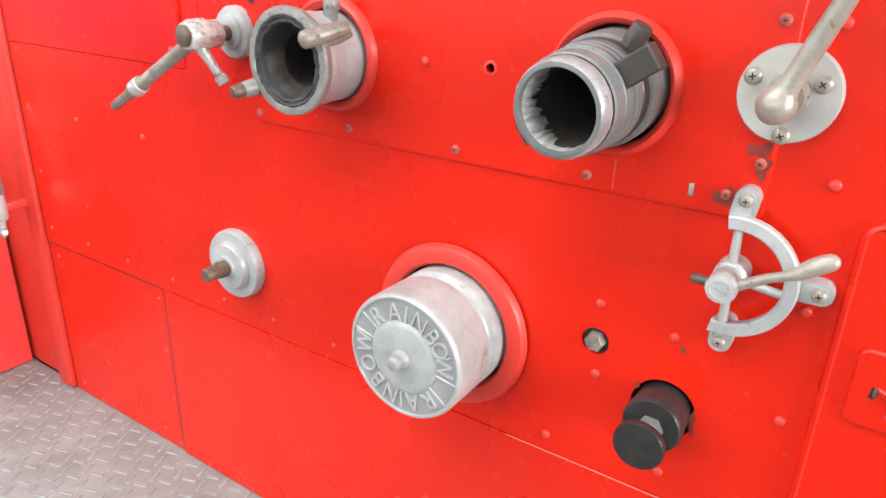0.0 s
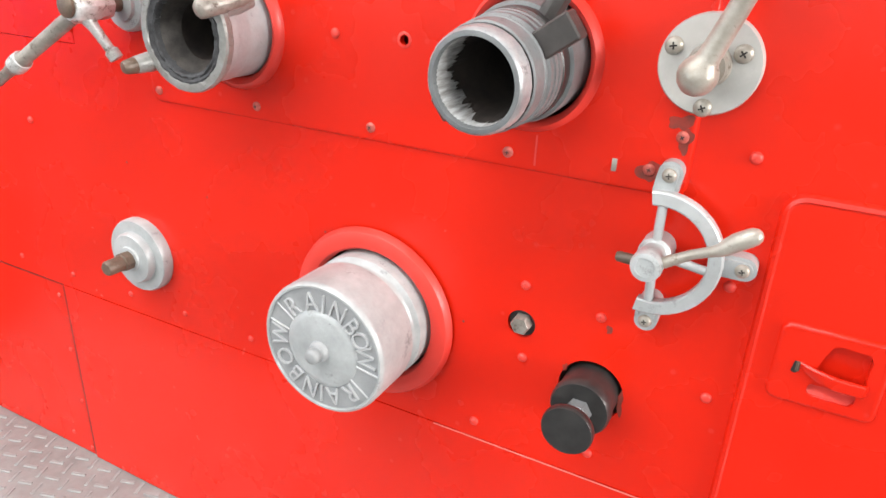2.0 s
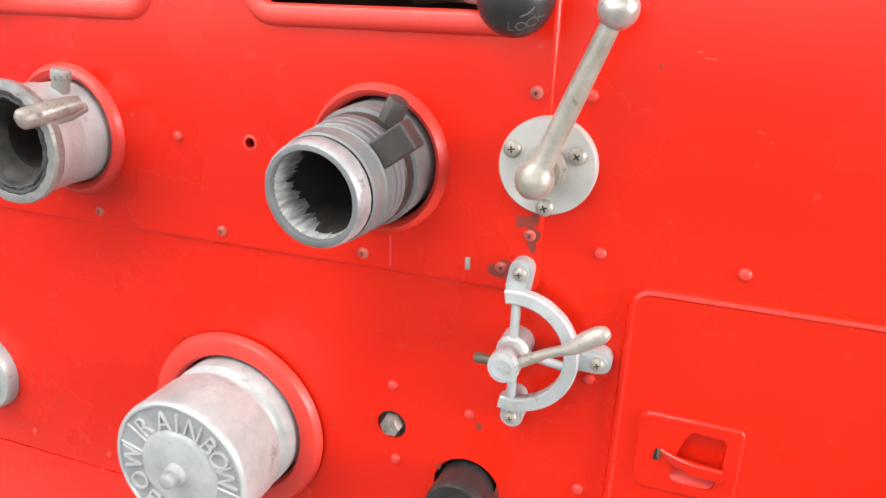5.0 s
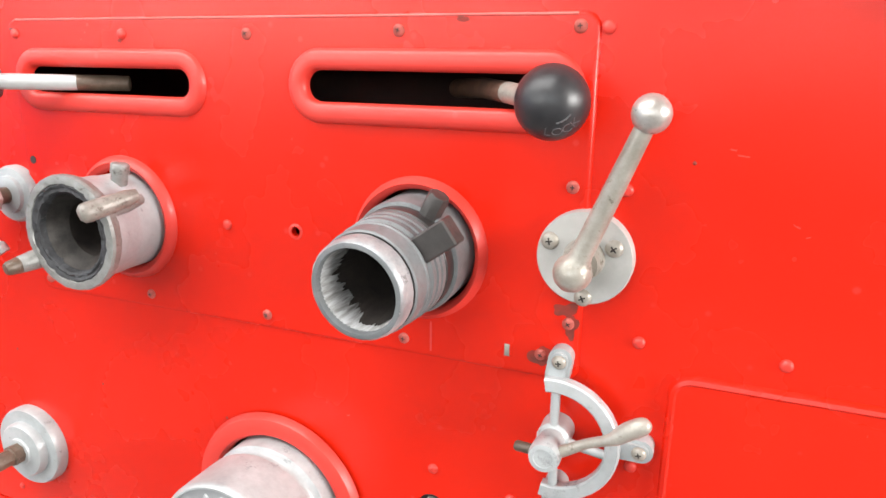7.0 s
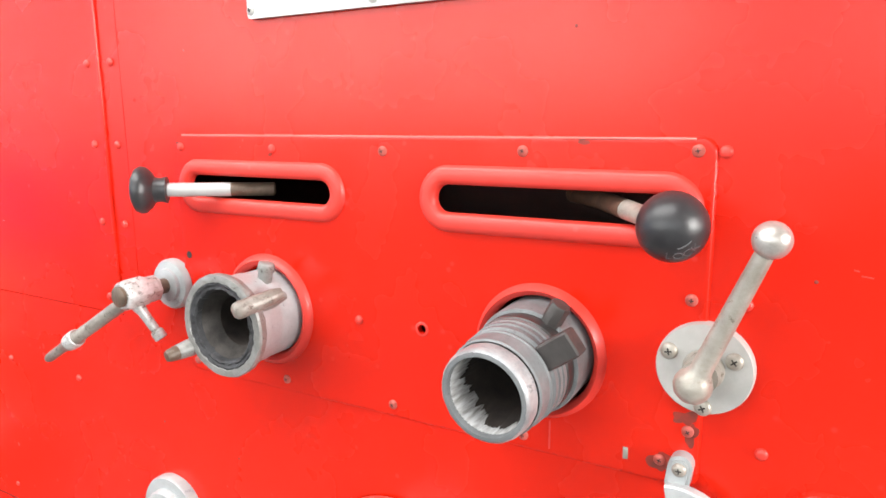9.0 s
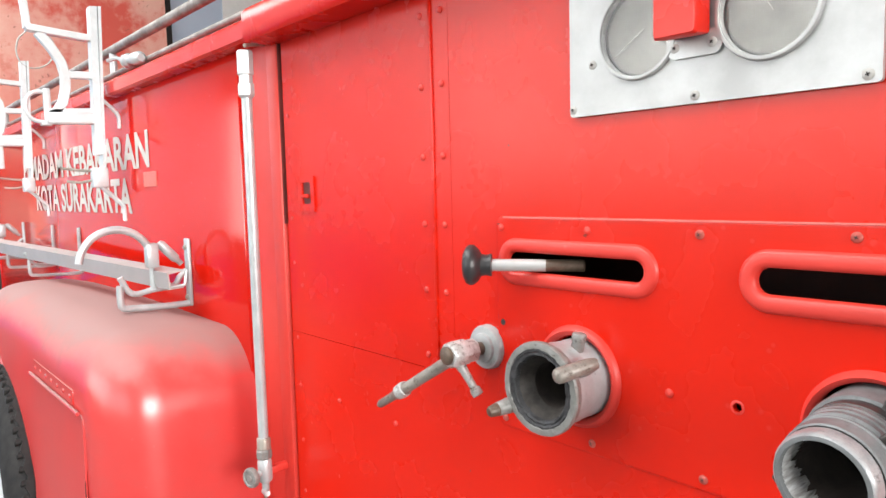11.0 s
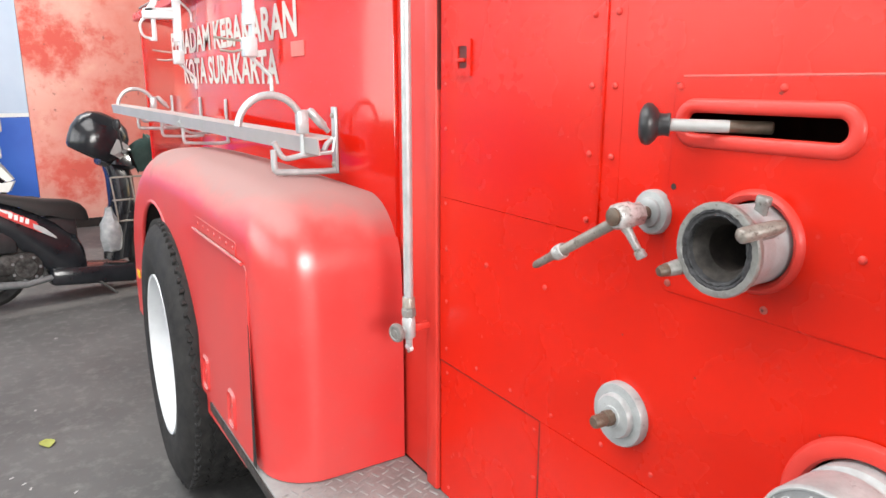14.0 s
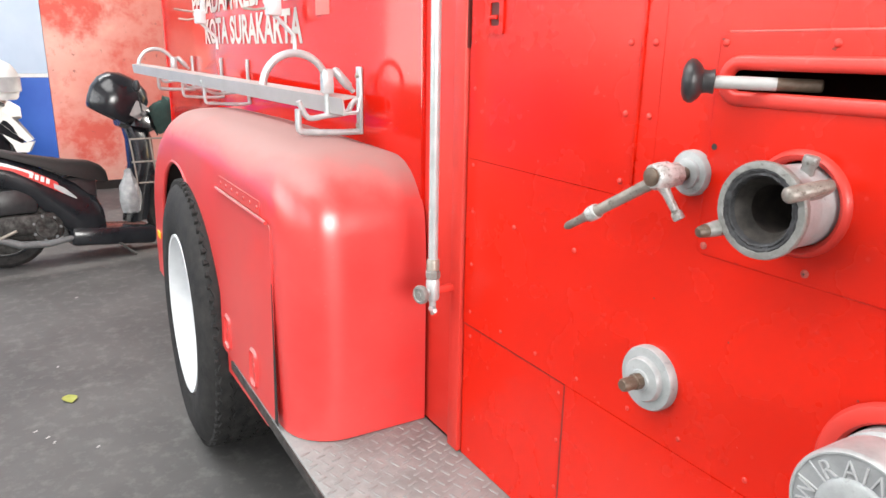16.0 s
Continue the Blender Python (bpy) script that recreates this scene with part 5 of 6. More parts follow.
part("valve_body", lathe([(0.0100, 0.912), (0.0140, 0.9165), (0.0150, 0.921), (0.0150, 0.957), (0.0125, 0.963)], 14, Matrix.Translation((PX, PY, 0))), SILVER_PAINT, c)
part("outlet", tube([(PX, PY, 0.918), (PX, PY, 0.899), (PX + 0.002, PY - 0.002, 0.894), (PX + 0.012, PY - 0.005, 0.893), (PX + 0.022, PY - 0.006, 0.896)], [0.0080, 0.0078, 0.0090, 0.0062, 0.0050], 12), SILVER_PAINT, c)
part("outlet_tip", tube([(PX, PY, 0.894), (PX, PY, 0.880)], [0.0052, 0.0044], 10), STEEL, c)
axis = Vector((0.24, -0.96, 0.0))
foot = Vector((PX, PY, 0.934))
part("stem", lathe([(0.0075, 0.0), (0.0075, 0.018), (0.0060, 0.019), (0.0060, 0.032)], 12, along(foot, foot + axis)), SILVER_PAINT, c)
part("handwheel", lathe([(0.010, 0.0), (0.0195, 0.002), (0.0210, 0.006), (0.0210, 0.010), (0.0190, 0.014), (0.0150, 0.0145), (0.0140, 0.0125), (0.007, 0.0125), (0.006, 0.015)], 24, along(foot + axis * 0.028, foot + axis)), WORN_SILVER, c)
part("clip", tube([(PX, PY, 1.800), (PX - 0.01, -0.02, 1.808), (PX - 0.02, 0.01, 1.812)], 0.004, 8), STEEL, c)
part("bracket", box((PX - 0.008, PY, 0.928), (PX + 0.008, 0.012, 0.944), 0.003), FADED_LIT, c)

# ---- lettering on the body side ----


def side_text(body, x0, x1, z0, z1):
    bm = text_mesh(body, 1.0, 0.0, 'LEFT', 0.03)
    xs = [v.co.x for v in bm.verts]
    ys = [v.co.y for v in bm.verts]
    sx, sz = (x1 - x0) / (max(xs) - min(xs)), (z1 - z0) / (max(ys) - min(ys))
    for v in bm.verts:
        v.co = Vector((x0 + (v.co.x - min(xs)) * sx, -0.0025, z0 + (v.co.y - min(ys)) * sz))
    return bm


def islands(bm):
    """Split a mesh into one bmesh for each connected letter."""
    seen, out = set(), []
    for f in bm.faces:
        if f in seen:
            continue
        stack, group = [f], []
        seen.add(f)
        while stack:
            x = stack.pop()
            group.append(x)
            for v in x.verts:
                for y in v.link_faces:
                    if y not in seen:
                        seen.add(y)
                        stack.append(y)
        own, vm = bmesh.new(), {}
        for x in group:
            for v in x.verts:
                if v not in vm:
                    vm[v] = own.verts.new(v.co)
            own.faces.new([vm[v] for v in x.verts])
        out.append(own)
    bm.free()
    return out


side = bpy.data.objects["body_side"]
for l in islands(side_text("PEMADAM KEBAKARAN", -3.44, -1.655, 1.5925, 1.7000)) + islands(side_text("KOTA SURAKARTA", -3.20, -1.835, 1.4560, 1.5685)):
    part("letter", l, LETTER, side)
part("paint_patch", box((-1.712, -0.0030, 1.537), (-1.604, -0.0005, 1.580)), PATCH, truck, "pale square patch of paint")

# ---- roof rails ----
c = thing("roof_rail", "grey tubular rails along the roof edge", "rail", base=(-3, 0.05, 1.88))
part("rail", tube([(-4.3, 0.05, 2.00), (-1.05, 0.05, 1.998), (-0.95, 0.05, 1.994)], 0.0150, 14), RAIL, c)
part("rail", tube([(-4.3, 0.005, 1.893), (-0.95, 0.005, 1.893)], 0.0085, 12), RAIL, c)
for x in (-4.1, -3.1, -2.11, -1.0):
    part("post", tube([(x, 0.05, 1.878), (x, 0.05, 1.99)], 0.012, 10), SILVER_PAINT, c)
    part("foot", box((x - 0.022, 0.022, 1.880), (x + 0.022, 0.078, 1.890), 0.003), SILVER_PAINT, c)
c = thing("roof_coupling", "small silver coupling lying on the roof edge", "hose nozzle", base=(-1.7, -0.005, 1.91))
part("body", lathe([(0.010, 0.0), (0.018, 0.01), (0.018, 0.05), (0.012, 0.055), (0.012, 0.09), (0.02, 0.095), (0.02, 0.12), (0.014, 0.125)], 16, along((-1.62, -0.018, 1.893), (-1.80, -0.022, 1.905))), SILVER_PAINT, c)
part("arm", tube([(-1.74, -0.02, 1.90), (-1.80, -0.03, 1.918), (-1.87, -0.035, 1.920)], 0.006, 8), SILVER_PAINT, c)

# ---- ladder brackets on the body side ----


def arc_pts(cx, cz, r, a0, a1, n, x, flip=1):
    return [(x, cx + r * math.cos(radians(a0 + (a1 - a0) * k / n)), cz + r * math.sin(radians(a0 + (a1 - a0) * k / n))) for k in range(n + 1)]


def bar(profile, bx, w, bm=None):
    """A flat bar of width w across the truck's length, its outline given in y and z."""
    return loft([[(bx - w / 2, y, z) for y, z in profile], [(bx + w / 2, y, z) for y, z in profile]], cap=True, bm=bm)


def strip(path, bx, w, t):
    """A flat strip of thickness t that follows a path in y and z."""
    pts = [Vector((0, y, z)) for y, z in path]
    a, b = [], []
    for i, p in enumerate(pts):
        d = (pts[min(i + 1, len(pts) - 1)] - pts[max(i - 1, 0)]).normalized()
        n = Vector((0, -d.z, d.y)) * t / 2
        a.append(p + n)
        b.append(p - n)
    loops = [[(bx - w / 2, u.y, u.z), (bx + w / 2, u.y, u.z), (bx + w / 2, v.y, v.z), (bx - w / 2, v.y, v.z)] for u, v in zip(a, b)]
    bm = loft(loops, cap=True)
    bmesh.ops.bevel(bm, geom=bm.edges[:], offset=min(t, w) * 0.12, segments=1, affect='EDGES')
    return bm


def ladder_bracket(bx, loop_at):
    c = thing("ladder_bracket", "silver cast ladder bracket bolted to the body side", "ladder bracket", "ladder brackets on the body side", base=(bx, 0, 1.43))
    part("post", bar([(-0.072, 2.080), (-0.052, 2.082), (-0.062, 1.640), (-0.082, 1.638)], bx, 0.036), BRACKET_PAINT, c)
    part("post_edge", bar([(-0.049, 2.082), (-0.041, 2.082), (-0.056, 1.600), (-0.064, 1.600)], bx, 0.044), BRACKET_PAINT, c)
    part("upper_arm", strip([(-0.06, 1.986), (-0.15, 1.992), (-0.242, 2.000)], bx, 0.030, 0.020), BRACKET_PAINT, c)
    part("prong", strip([(-0.238, 1.996), (-0.239, 2.03), (-0.244, 2.084)], bx, 0.028, 0.018), BRACKET_PAINT, c)
    part("web", strip([(-0.212, 1.990), (-0.180, 1.950), (-0.156, 1.910), (-0.147, 1.872), (-0.149, 1.830), (-0.158, 1.792), (-0.176, 1.765), (-0.198, 1.752)], bx, 0.024, 0.026), BRACKET_PAINT, c)
    part("cross_web", strip([(-0.147, 1.874), (-0.070, 1.876)], bx, 0.022, 0.022), BRACKET_PAINT, c)
    part("web_foot", strip([(-0.070, 1.772), (-0.140, 1.768), (-0.200, 1.764)], bx, 0.024, 0.014), BRACKET_PAINT, c)
    part("lower_arm", strip([(-0.070, 1.748), (-0.140, 1.746), (-0.206, 1.744)], bx, 0.034, 0.034), BRACKET_PAINT, c)
    part("clamp", box((bx - 0.024, -0.092, 1.540), (bx + 0.026, -0.050, 1.600), 0.005), BRACKET_PAINT, c)
    part("spring_clip", tube([(bx - 0.01, -0.088, 1.590), (bx - 0.02, -0.13, 1.594), (bx - 0.03, -0.172, 1.600)], 0.004, 8), STEEL, c)
    part("spring_clip", tube([(bx - 0.01, -0.088, 1.562), (bx - 0.02, -0.12, 1.556), (bx - 0.03, -0.156, 1.560)], 0.004, 8), STEEL, c)
    part("stay", tube([(bx, -0.070, 1.545), (bx, -0.030, 1.506), (bx, -0.006, 1.480), (bx, -0.004, 1.460), (bx, -0.004, 1.434)], 0.007, 10), BRACKET_PAINT, c)
    part("stay", tube([(bx, -0.055, 1.812), (bx, -0.020, 1.780), (bx, -0.004, 1.757), (bx, -0.004, 1.722)], 0.006, 10), BRACKET_PAINT, c)
    ly, lz = loop_at
    part("loop", tube([(bx, ly, lz + 0.094), (bx, ly - 0.030, lz + 0.092), (bx, ly - 0.050, lz + 0.075), (bx, ly - 0.055, lz + 0.045), (bx, ly - 0.040, lz + 0.014), (bx, ly, lz + 0.004)], 0.006, 10), BRACKET_PAINT, c)
    part("loop_post", box((bx - 0.010, ly - 0.009, lz - 0.004), (bx + 0.010, ly + 0.009, lz + 0.104), 0.003), BRACKET_PAINT, c)
    part("loop_foot", strip([(ly + 0.004, lz + 0.002), (ly - 0.020, lz + 0.002)], bx, 0.024, 0.010), BRACKET_PAINT, c)
    return c


ladder_bracket(-1.905, (-0.200, 1.726))
far = ladder_bracket(-2.965, (-0.163, 1.640))
part("wire_loop", tube([(-2.95, y, z) for y, z in ((-0.040, 2.205), (-0.072, 2.170), (-0.082, 2.110), (-0.060, 2.064), (-0.012, 2.056), (0.033, 2.080), (0.058, 2.124), (0.056, 2.172), (0.020, 2.208), (-0.040, 2.205))], 0.0035, 8), FLANGE, far, "thin wire loop over the post")

# ---- suction hose rack over the fender ----


def rack_bracket(bx):
    c = thing("rack_bracket", "silver wall bracket with arm, hoop and stay", "rack bracket", "rack brackets over the fender", base=(bx, 0, 1.22))
    part("plate", box((bx - 0.016, -0.010, 1.222), (bx + 0.012, -0.001, 1.398), 0.003), SILVER_PAINT, c)
    part("arm", tube([(bx, -0.005, 1.229), (bx, -0.06, 1.229), (bx, -0.155, 1.233), (bx, -0.173, 1.238), (bx, -0.177, 1.252), (bx, -0.177, 1.292)], 0.0085, 10), SILVER_PAINT, c)
    part("tray_arm", tube([(bx, -0.012, 1.316), (bx, -0.030, 1.300), (bx, -0.046, 1.280), (bx, -0.100, 1.274), (bx, -0.150, 1.270), (bx, -0.176, 1.312)], 0.0075, 10), SILVER_PAINT, c)
    part("hoop", tube(arc_pts(-0.180, 1.345, 0.085, 30, 174, 16, bx), 0.0095, 10), SILVER_PAINT, c)
    part("hinge", box((bx - 0.014, -0.112, 1.330), (bx + 0.014, -0.082, 1.392), 0.005), SILVER_PAINT, c)
    part("stay", lathe([(0.007, 0.0), (0.012, 0.008), (0.012, 0.058), (0.007, 0.066), (0.007, 0.080)], 12, along((bx, -0.078, 1.392), (bx, -0.010, 1.318))), SILVER_PAINT, c)
    part("drop", tube([(bx, -0.098, 1.332), (bx, -0.098, 1.275)], 0.007, 8), SILVER_PAINT, c)
    for z in (1.245, 1.375):
        part("bolt", lathe([(0.007, 0.0), (0.007, 0.004), (0.005, 0.006)], 6, at(bx - 0.002, z, -0.010)), STEEL, c)
    return c


rb = rack_bracket(-1.392)
copy_thing(rb, Matrix.Translation((-3.537, 0, 1.22)))
c = thing("hose_tray", "long grey metal channel lying on the rack arms", "channel", base=(-2.4, -0.15, 1.3))
section = ((0.017, -0.022), (-0.017, -0.024), (-0.022, 0.018), (0.017, 0.024), (0.017, 0.019), (-0.018, 0.014), (-0.013, -0.019), (0.017, -0.016))
bm = loft([[(x, cy + dy, cz + dz) for dy, dz in section] for x, cy, cz in ((-3.64, -0.262, 1.334), (-2.4, -0.160, 1.318), (-1.305, -0.070, 1.304))], cap=True)
part("channel", bm, metal("zinc_channel", (0.50, 0.49, 0.47), (0.42, 0.41, 0.40), 0.45, 0.5, 2.5), c)
part("end_lip", tube([(-1.303, -0.085, 1.286), (-1.300, -0.052, 1.290), (-1.300, -0.046, 1.326)], 0.004, 8), SILVER_PAINT, c)


def wall_hook(bx):
    c = thing("wall_hook", "thin silver bent rod hook on the body side", "hook", "rod hooks above the fender", base=(bx, 0, 1.22))
    part("rod", tube([(bx, -0.006, 1.398), (bx, -0.008, 1.360), (bx, -0.008, 1.250), (bx, -0.018, 1.228), (bx, -0.150, 1.232), (bx, -0.174, 1.238), (bx, -0.177, 1.262), (bx, -0.177, 1.290)], 0.0065, 8), SILVER_PAINT, c)
    part("cradle", tube([(bx, -0.010, 1.300), (bx, -0.040, 1.276), (bx, -0.150, 1.272), (bx, -0.190, 1.318)], 0.006, 8), SILVER_PAINT, c)
    return c


wall_hook(-2.475)
wall_hook(-2.905)

# ---- motor scooters by the far wall ----


def scooter(name, label, m, body, shield, wings=False):
    c = thing(name, label, "motor scooter")
    def P(n, bm, mt, parent=None, label=""):
        bm.transform(m)
        return part(n, bm, mt, parent or c, label)
    # local: x forward, y to its left, z up; rear axle at x=0
    for n, ax in (("rear_wheel", 0.0), ("front_wheel", 1.16)):
        w = P(n, lathe([(0.17, -0.03), (0.18, 0.0), (0.17, 0.03), (0.03, 0.035)], 24, Matrix.Translation((ax, 0, 0.27)) @ OUT), ENGINE)
        prof_w = [(0.19, -0.035), (0.24, -0.045), (0.265, -0.028), (0.27, 0), (0.265, 0.028), (0.24, 0.045), (0.19, 0.035), (0.19, -0.035)]
        P("tyre", lathe(prof_w, 32, Matrix.Translation((ax, 0, 0.27)) @ OUT, cap0=False, cap1=False), RUBBER, w)
    # tail body: lofted shell under the seat
    loops = []
    for x, w, z0, z1 in ((-0.42, 0.04, 0.74, 0.80), (-0.30, 0.11, 0.66, 0.81), (-0.10, 0.145, 0.58, 0.785), (0.04, 0.155, 0.53, 0.745), (0.20, 0.165, 0.40, 0.675), (0.33, 0.165, 0.25, 0.605), (0.44, 0.165, 0.13, 0.530), (0.51, 0.16, 0.11, 0.455), (0.56, 0.15, 0.11, 0.430), (0.595, 0.13, 0.12, 0.350), (0.60, 0.11, 0.12, 0.26)):
        loops.append([(x, w * sy, z0 + (z1 - z0) * sz) for sy, sz in ((-0.7, 0.0), (-0.93, 0.18), (-1.0, 0.40), (-0.97, 0.62), (-0.86, 0.84), (-0.6, 1.0), (0.6, 1.0), (0.86, 0.84), (0.97, 0.62), (1.0, 0.40), (0.93, 0.18), (0.7, 0.0))])
    tail = P("tail_fairing", loft(loops, cap=True), body)
    P("under_seat", box((0.30, -0.085, 0.36), (0.575, 0.085, 0.57), 0.02), BLACK)
    loops = []
    for x, w, z0, z1 in ((-0.36, 0.08, 0.80, 0.845), (-0.20, 0.125, 0.79, 0.84), (0.04, 0.14, 0.735, 0.787), (0.22, 0.145, 0.665, 0.737), (0.39, 0.14, 0.590, 0.698), (0.55, 0.12, 0.540, 0.676), (0.62, 0.095, 0.527, 0.640), (0.652, 0.07, 0.520, 0.600), (0.662, 0.05, 0.515, 0.550)):
        loops.append([(x, w * sy, z0 + (z1 - z0) * sz) for sy, sz in ((-0.96, 0.0), (-1.0, 0.35), (-0.95, 0.7), (-0.78, 0.92), (-0.4, 1.0), (0.4, 1.0), (0.78, 0.92), (0.95, 0.7), (1.0, 0.35), (0.96, 0.0))])
    P("seat", loft(loops, cap=True), SEAT_VINYL)

    def decal(lower, upper, sgn, out, mt, label):
        bm = bmesh.new()
        loft([[(x, sgn * (y + out), z) for x, y, z in lower], [(x, sgn * (y + out + 0.002), z) for x, y, z in upper]], closed=False, bm=bm)
        bmesh.ops.solidify(bm, geom=bm.faces[:], thickness=0.003)
        P("sticker", bm, mt, tail, label)

    for sgn in (-1, 1):
        decal(((-0.10, 0.143, 0.700), (0.075, 0.157, 0.648), (0.183, 0.164, 0.580), (0.348, 0.166, 0.475)),
              ((-0.10, 0.136, 0.745), (0.04, 0.146, 0.700), (0.191, 0.159, 0.637), (0.323, 0.162, 0.555)), sgn, 0.002, STICKER_RED, "red side sticker")
        decal(((-0.05, 0.141, 0.708), (0.10, 0.154, 0.658), (0.20, 0.161, 0.606)), ((-0.06, 0.139, 0.735), (0.06, 0.147, 0.692), (0.191, 0.159, 0.632)), sgn, 0.0045, SILVER_PAINT, "pale silver flash on the sticker")
        decal(((0.30, 0.165, 0.515), (0.348, 0.166, 0.478), (0.425, 0.166, 0.430)), ((0.30, 0.163, 0.548), (0.36, 0.164, 0.512), (0.428, 0.165, 0.438)), sgn, 0.0045, SILVER_PAINT, "pale silver flash on the sticker")
        for x in (0.165, 0.195, 0.225, 0.255):
            z = 0.645 - (x - 0.165) * 0.52
            decal(((x, 0.164, z - 0.045), (x + 0.020, 0.164, z - 0.054)), ((x + 0.008, 0.161, z - 0.012), (x + 0.027, 0.161, z - 0.021)), sgn, 0.0055, WHITE, "white bars on the sticker")
    P("floorboard", box((0.36, -0.17, 0.085), (0.92, 0.17, 0.215), 0.03, None, Matrix.Translation((0.6, 0, 0.15)) @ Matrix.Rotation(radians(6), 4, 'Y') @ Matrix.Translation((-0.6, 0, -0.15))), body)
    loops = []
    for x, w, z in ((0.77, 0.14, 0.22), (0.81, 0.17, 0.42), (0.86, 0.19, 0.62), (0.86, 0.18, 0.80), (0.83, 0.11, 0.93)):
        loops.append([(x + dx, w * sy, z) for dx, sy in ((0, -1), (0.05, -0.9), (0.13, -0.3), (0.13, 0.3), (0.05, 0.9), (0, 1), (-0.02, 0.5), (-0.02, -0.5))])
    P("leg_shield", loft(loops, cap=True), shield)
    if wings:
        # pointed side wings with dark insets on the front
        for sgn in (-1, 1):
            for n2, mt, o, pts in (("wing", body, 0.0, ((0.86, 0.95), (0.97, 0.88), (1.10, 0.685), (1.06, 0.665), (0.93, 0.79), (0.86, 0.86))),
                                   ("wing", body, 0.004, ((0.90, 0.74), (1.02, 0.66), (1.105, 0.67), (1.06, 0.585), (0.98, 0.59), (0.96, 0.65))),
                                   ("inset", GLOSS_BLACK, -0.006, ((0.86, 0.86), (0.94, 0.84), (1.05, 0.69), (0.99, 0.64), (0.90, 0.70), (0.86, 0.76)))):
                bm = loft([[(x, sgn * (0.20 - 0.55 * max(0, x - 0.90) + o + t), z) for x, z in pts] for t in (0.0, 0.014)], cap=True)
                bmesh.ops.recalc_face_normals(bm, faces=bm.faces[:])
                P(n2, bm, mt)
    if not wings:
        P("front_fender", tube([(1.16 + 0.29 * math.cos(radians(a)), 0, 0.27 + 0.29 * math.sin(radians(a))) for a in range(20, 160, 14)], 0.045, 8), body)
    P("fork", tube([(1.16, 0.06, 0.27), (1.00, 0.04, 0.60)], 0.018, 8), ENGINE)
    P("handlebar", tube([(0.88, -0.33, 0.98), (0.92, -0.15, 0.97), (0.94, 0, 0.95), (0.92, 0.15, 0.97), (0.88, 0.33, 0.98)], 0.016, 8), BLACK)
    loops = []
    for x, w, z0, z1 in ((0.78, 0.10, 0.90, 0.99), (0.86, 0.16, 0.86, 1.02), (0.96, 0.14, 0.84, 1.00), (1.03, 0.06, 0.86, 0.95)):
        loops.append([(x, w * sy, z0 + (z1 - z0) * sz) for sy, sz in ((-1, 0.2), (-0.9, 0.8), (-0.4, 1), (0.4, 1), (0.9, 0.8), (1, 0.2), (0.5, 0), (-0.5, 0))])
    P("headlamp_cowl", loft(loops, cap=True), body)
    for sgn in (-1, 1):
        mr = P("mirror", tube([(0.90, sgn * 0.22, 0.99), (0.88, sgn * 0.26, 1.09), (0.87, sgn * 0.27, 1.15)], 0.006, 8), BLACK)
        P("mirror_head", box((0.855, sgn * 0.27 - 0.055, 1.13), (0.885, sgn * 0.27 + 0.055, 1.20), 0.02), BLACK, mr)
    eng = P("engine", box((-0.12, -0.10, 0.17), (0.34, 0.12, 0.46), 0.04), ENGINE)
    P("air_box", box((-0.10, -0.145, 0.36), (0.20, -0.06, 0.53), 0.03), BLACK, eng)
    P("swing_arm", tube([(-0.10, -0.150, 0.235), (0.06, -0.155, 0.165), (0.22, -0.155, 0.150), (0.38, -0.145, 0.170)], [0.022, 0.026, 0.024, 0.018], 10), ALU, eng, "scuffed bare alloy arm")
    for k in range(7):
        a = 2 * math.pi * k / 7
        P("case_bolt", lathe([(0.010, 0.0), (0.010, 0.012)], 6, Matrix.Translation((0.227 + 0.082 * math.cos(a), -0.140, 0.256 + 0.082 * math.sin(a))) @ OUT), ALU, eng)
    P("transmission", lathe([(0.10, 0.0), (0.10, 0.045), (0.07, 0.052), (0.066, 0.060), (0.045, 0.062), (0.03, 0.056)], 24, Matrix.Translation((0.227, -0.095, 0.256)) @ OUT), ENGINE, eng)
    P("belt_case", box((-0.10, -0.15, 0.22), (0.30, -0.09, 0.36), 0.03), ENGINE, eng)
    P("kick_start", tube([(0.05, -0.16, 0.26), (-0.06, -0.17, 0.22), (-0.14, -0.17, 0.24)], 0.01, 8), STEEL)
    P("exhaust", tube([(0.28, 0.10, 0.24), (0.05, 0.14, 0.24), (-0.10, 0.16, 0.27), (-0.35, 0.17, 0.33)], [0.02, 0.025, 0.045, 0.05], 12), ENGINE)
    for sgn in (-1, 1):
        P("brake_lever", tube([(0.93, sgn * 0.12, 0.985), (0.95, sgn * 0.20, 0.990), (0.92, sgn * 0.30, 0.995)], 0.009, 8), POLISHED)
    P("side_stand", tube([(0.62, -0.12, 0.13), (0.69, -0.19, 0.060), (0.745, -0.230, 0.004)], 0.009, 8), ENGINE)
    P("grab_rail", tube([(-0.15, -0.13, 0.77), (-0.36, -0.11, 0.80), (-0.42, 0, 0.80), (-0.36, 0.11, 0.80), (-0.15, 0.13, 0.77)], 0.010, 8), STEEL)
    return c


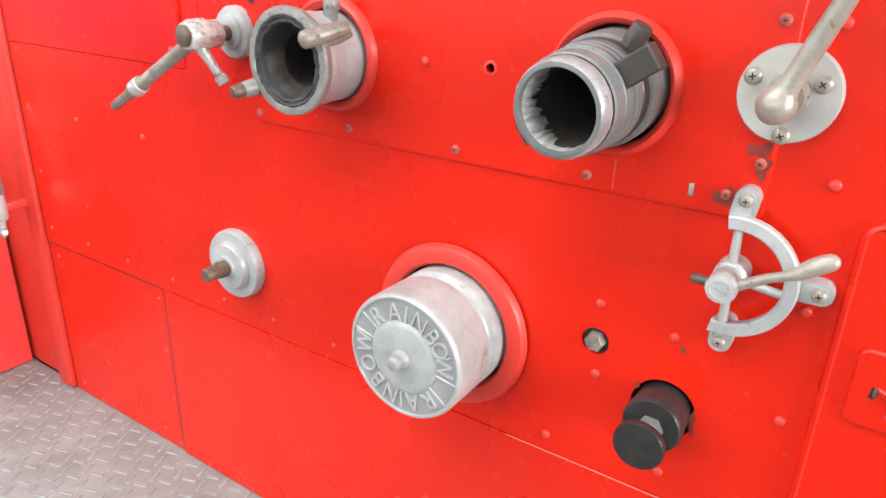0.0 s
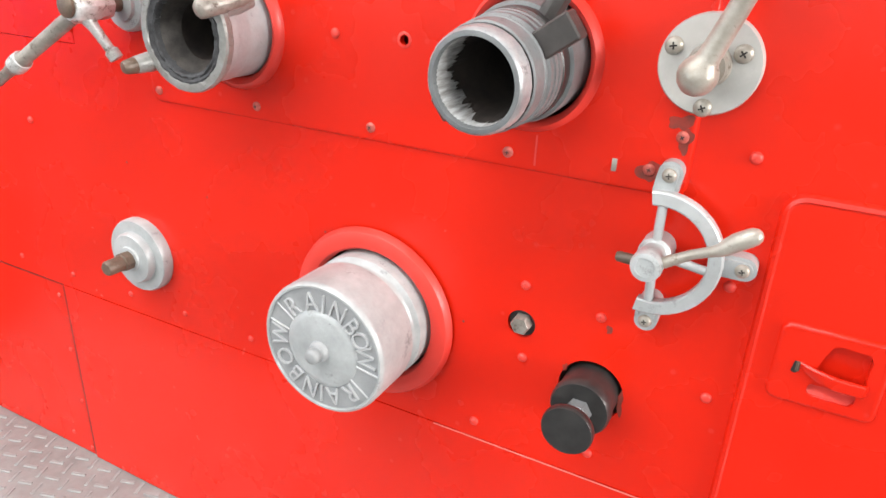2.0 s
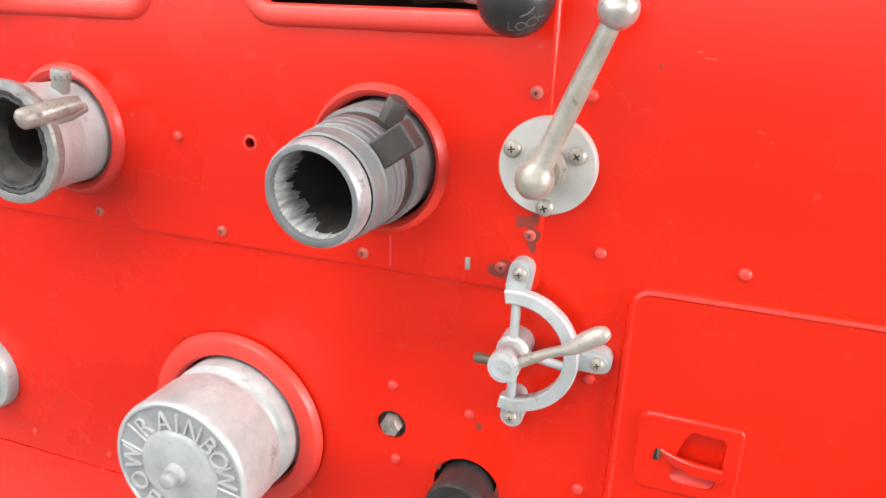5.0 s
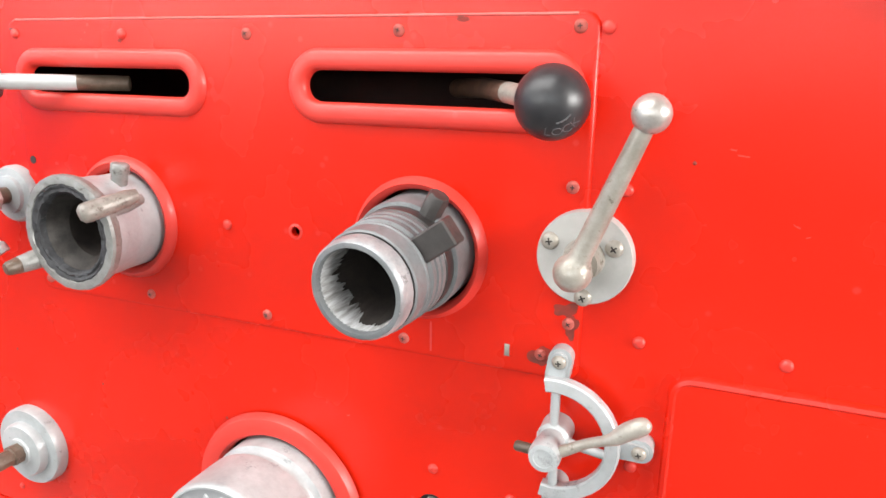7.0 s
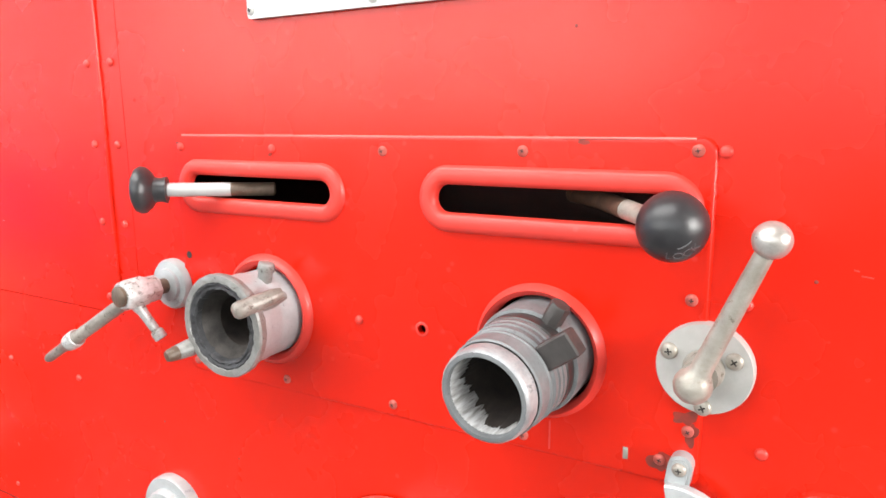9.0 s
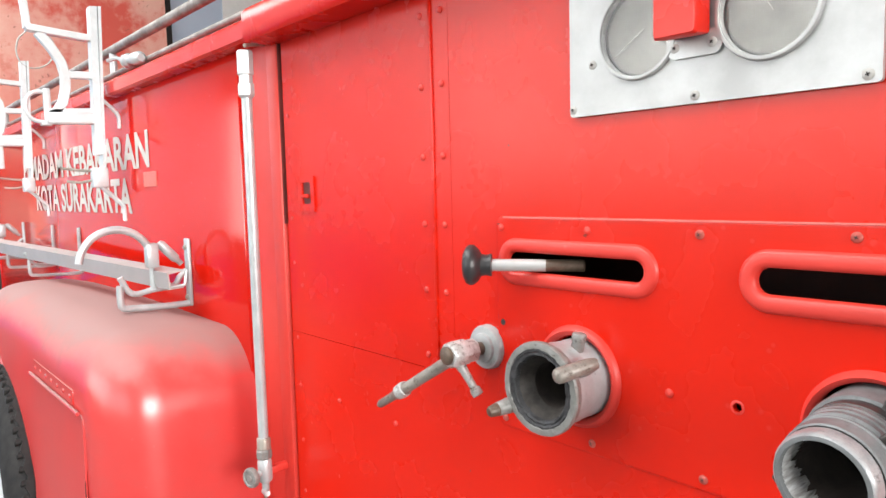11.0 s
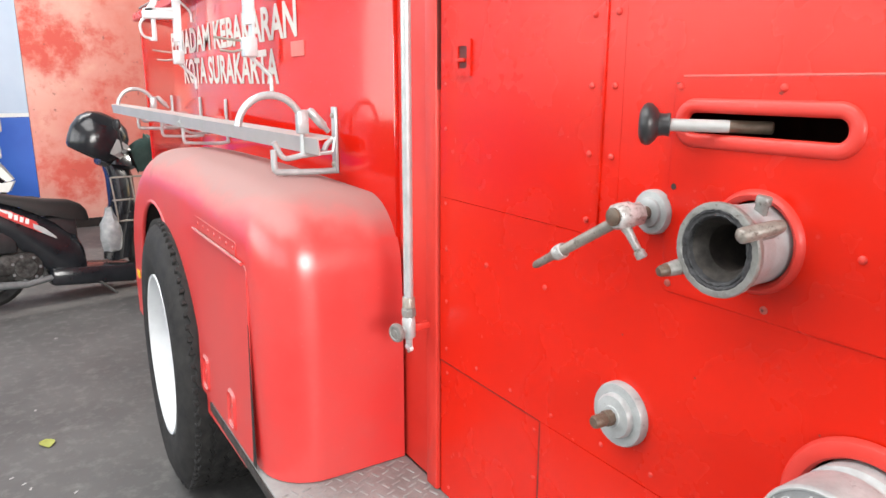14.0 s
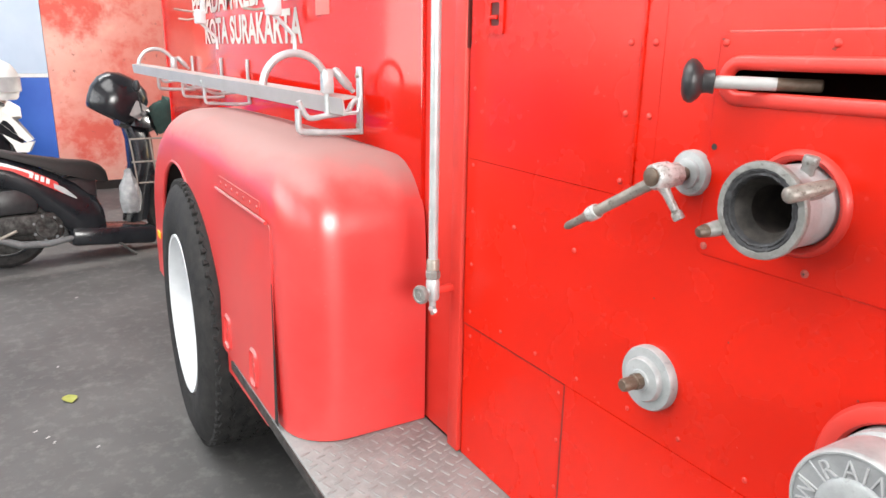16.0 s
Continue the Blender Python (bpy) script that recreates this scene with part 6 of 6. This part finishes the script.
def helmet(label, m, shell):
    m = m @ Matrix.Diagonal((1.5, 1.3, 1.3, 1))
    c = thing("helmet", label, "helmet", base=m.translation)
    bm = lathe([(0.001, 0.135), (0.05, 0.13), (0.095, 0.105), (0.122, 0.06), (0.130, 0.0), (0.124, -0.05), (0.115, -0.09), (0.105, -0.105), (0.095, -0.10)], 32, m @ Matrix.Diagonal((1.0, 0.88, 1.0, 1.0)), cap1=False)
    part("shell", bm, shell, c)
    bm = bmesh.new()
    loft([[m @ Vector((0.134 * math.cos(radians(a)), 0.119 * math.sin(radians(a)), z)) for a in range(-70, 71, 10)] for z in (-0.055, -0.02, 0.03)], closed=False, bm=bm)
    bmesh.ops.solidify(bm, geom=bm.faces[:], thickness=0.003)
    part("visor", bm, VISOR, c, "scratched clear visor")
    part("lining", lathe([(0.095, -0.10), (0.085, -0.06), (0.02, -0.04)], 24, m @ Matrix.Diagonal((1.0, 0.88, 1.0, 1.0)), cap0=False), SEAT_VINYL, c)
    return c


m1 = Matrix.Translation((-4.95, -1.00, 0)) @ Matrix.Rotation(radians(98), 4, 'Z') @ Matrix.Rotation(radians(-5), 4, 'X')
scooter("scooter", "black motor scooter with red side sticker on its stand", m1, GLOSS_BLACK, GLOSS_BLACK)
helmet("black open-face helmet hung on the scooter's handlebar", Matrix.Translation((-5.08, -0.22, 1.082)) @ Matrix.Rotation(radians(100), 4, 'Z') @ Matrix.Rotation(radians(30), 4, 'Y'), GLOSS_BLACK)
m2 = Matrix.Translation((-6.42, -1.86, 0)) @ Matrix.Rotation(radians(86), 4, 'Z') @ Matrix.Rotation(radians(-5), 4, 'X')
scooter("scooter", "white motor scooter parked behind the black one", m2, WHITE, GLOSS_BLACK, True)
helmet("white helmet resting on the white scooter", Matrix.Translation((-6.30, -0.985, 1.155)) @ Matrix.Rotation(radians(60), 4, 'Z'), WHITE)
# jacket, wire basket and plastic bag on the black scooter
loops = [[(-5.12 + 0.10 * math.cos(2 * math.pi * k / 12) * s, 0.02 + 0.16 * math.sin(2 * math.pi * k / 12) * s + dy, z + 0.04 + 0.015 * math.sin(3 * k)) for k in range(12)] for z, s, dy in ((0.80, 0.35, 0.06), (0.88, 0.60, 0.05), (0.95, 0.62, 0.05), (1.01, 0.45, 0.07), (1.035, 0.2, 0.08))]
random.seed(14)
loops = [[tuple(c + random.uniform(-0.018, 0.018) for c in p) for p in loop] for loop in loops]
single("jacket", loft(loops, cap=True), GREEN_CLOTH, "dark green jacket bundled over the scooter's front", "jacket")
c = thing("wire_basket", "thin wire basket hung at the scooter's front", "basket", base=(-5.02, -0.03, 0.56))
for z in (0.51, 0.66, 0.82):
    part("wire", tube([(-4.94, -0.19, z), (-4.94, 0.07, z), (-5.12, 0.07, z)], 0.006, 6), STEEL, c)
for y in (-0.19, -0.06, 0.07):
    part("wire", tube([(-4.94, y, 0.82), (-4.94, y + 0.015, 0.66), (-4.945, y + 0.03, 0.46)], 0.006, 6), STEEL, c)
random.seed(8)
bm = lathe([(0.02, 0.0), (0.08, 0.02), (0.10, 0.10), (0.085, 0.20), (0.04, 0.27), (0.02, 0.32)], 18, Matrix.Translation((-4.96, -0.22, 0.29)) @ Matrix.Diagonal((0.7, 0.75, 1, 1)))
for v in bm.verts:
    v.co += Vector((random.uniform(-1, 1), random.uniform(-1, 1), random.uniform(-1, 1))) * 0.008
single("plastic_bag", bm, BAG_PLASTIC, "crumpled cloudy plastic bag hung on the scooter", "plastic bag")

# ---- litter on the floor ----
bm = bmesh.new()
loft([[(-2.77 + 0.090 * t, -0.775 + s * 0.030 * math.sin(math.pi * (t + 0.02)) + 0.01 * t, 0.004 + 0.006 * abs(s) * math.sin(math.pi * t)) for t in (0.0, 0.2, 0.4, 0.6, 0.8, 1.0)] for s in (-1, 0, 1)], closed=False, bm=bm)
bmesh.ops.solidify(bm, geom=bm.faces[:], thickness=0.0008)
single("leaf", bm, LEAF, "small yellow-green fallen leaf on the floor", "leaf")
random.seed(5)
for x, y in ((-4.1, -0.66), (-2.43, -0.86), (-2.27, -0.70), (-2.38, -0.84), (-2.5, -0.90), (-3.1, -0.80)):
    bm = box((-0.009, -0.004, 0), (0.009, 0.004, 0.002), 0.001, None, Matrix.Translation((x, y, 0.0005)) @ Matrix.Rotation(random.uniform(0, 3), 4, 'Z'), seg=1)
    single("paper_scrap", bm, PLASTER, "tiny pale scrap of litter on the floor", "litter", "scraps on the floor")
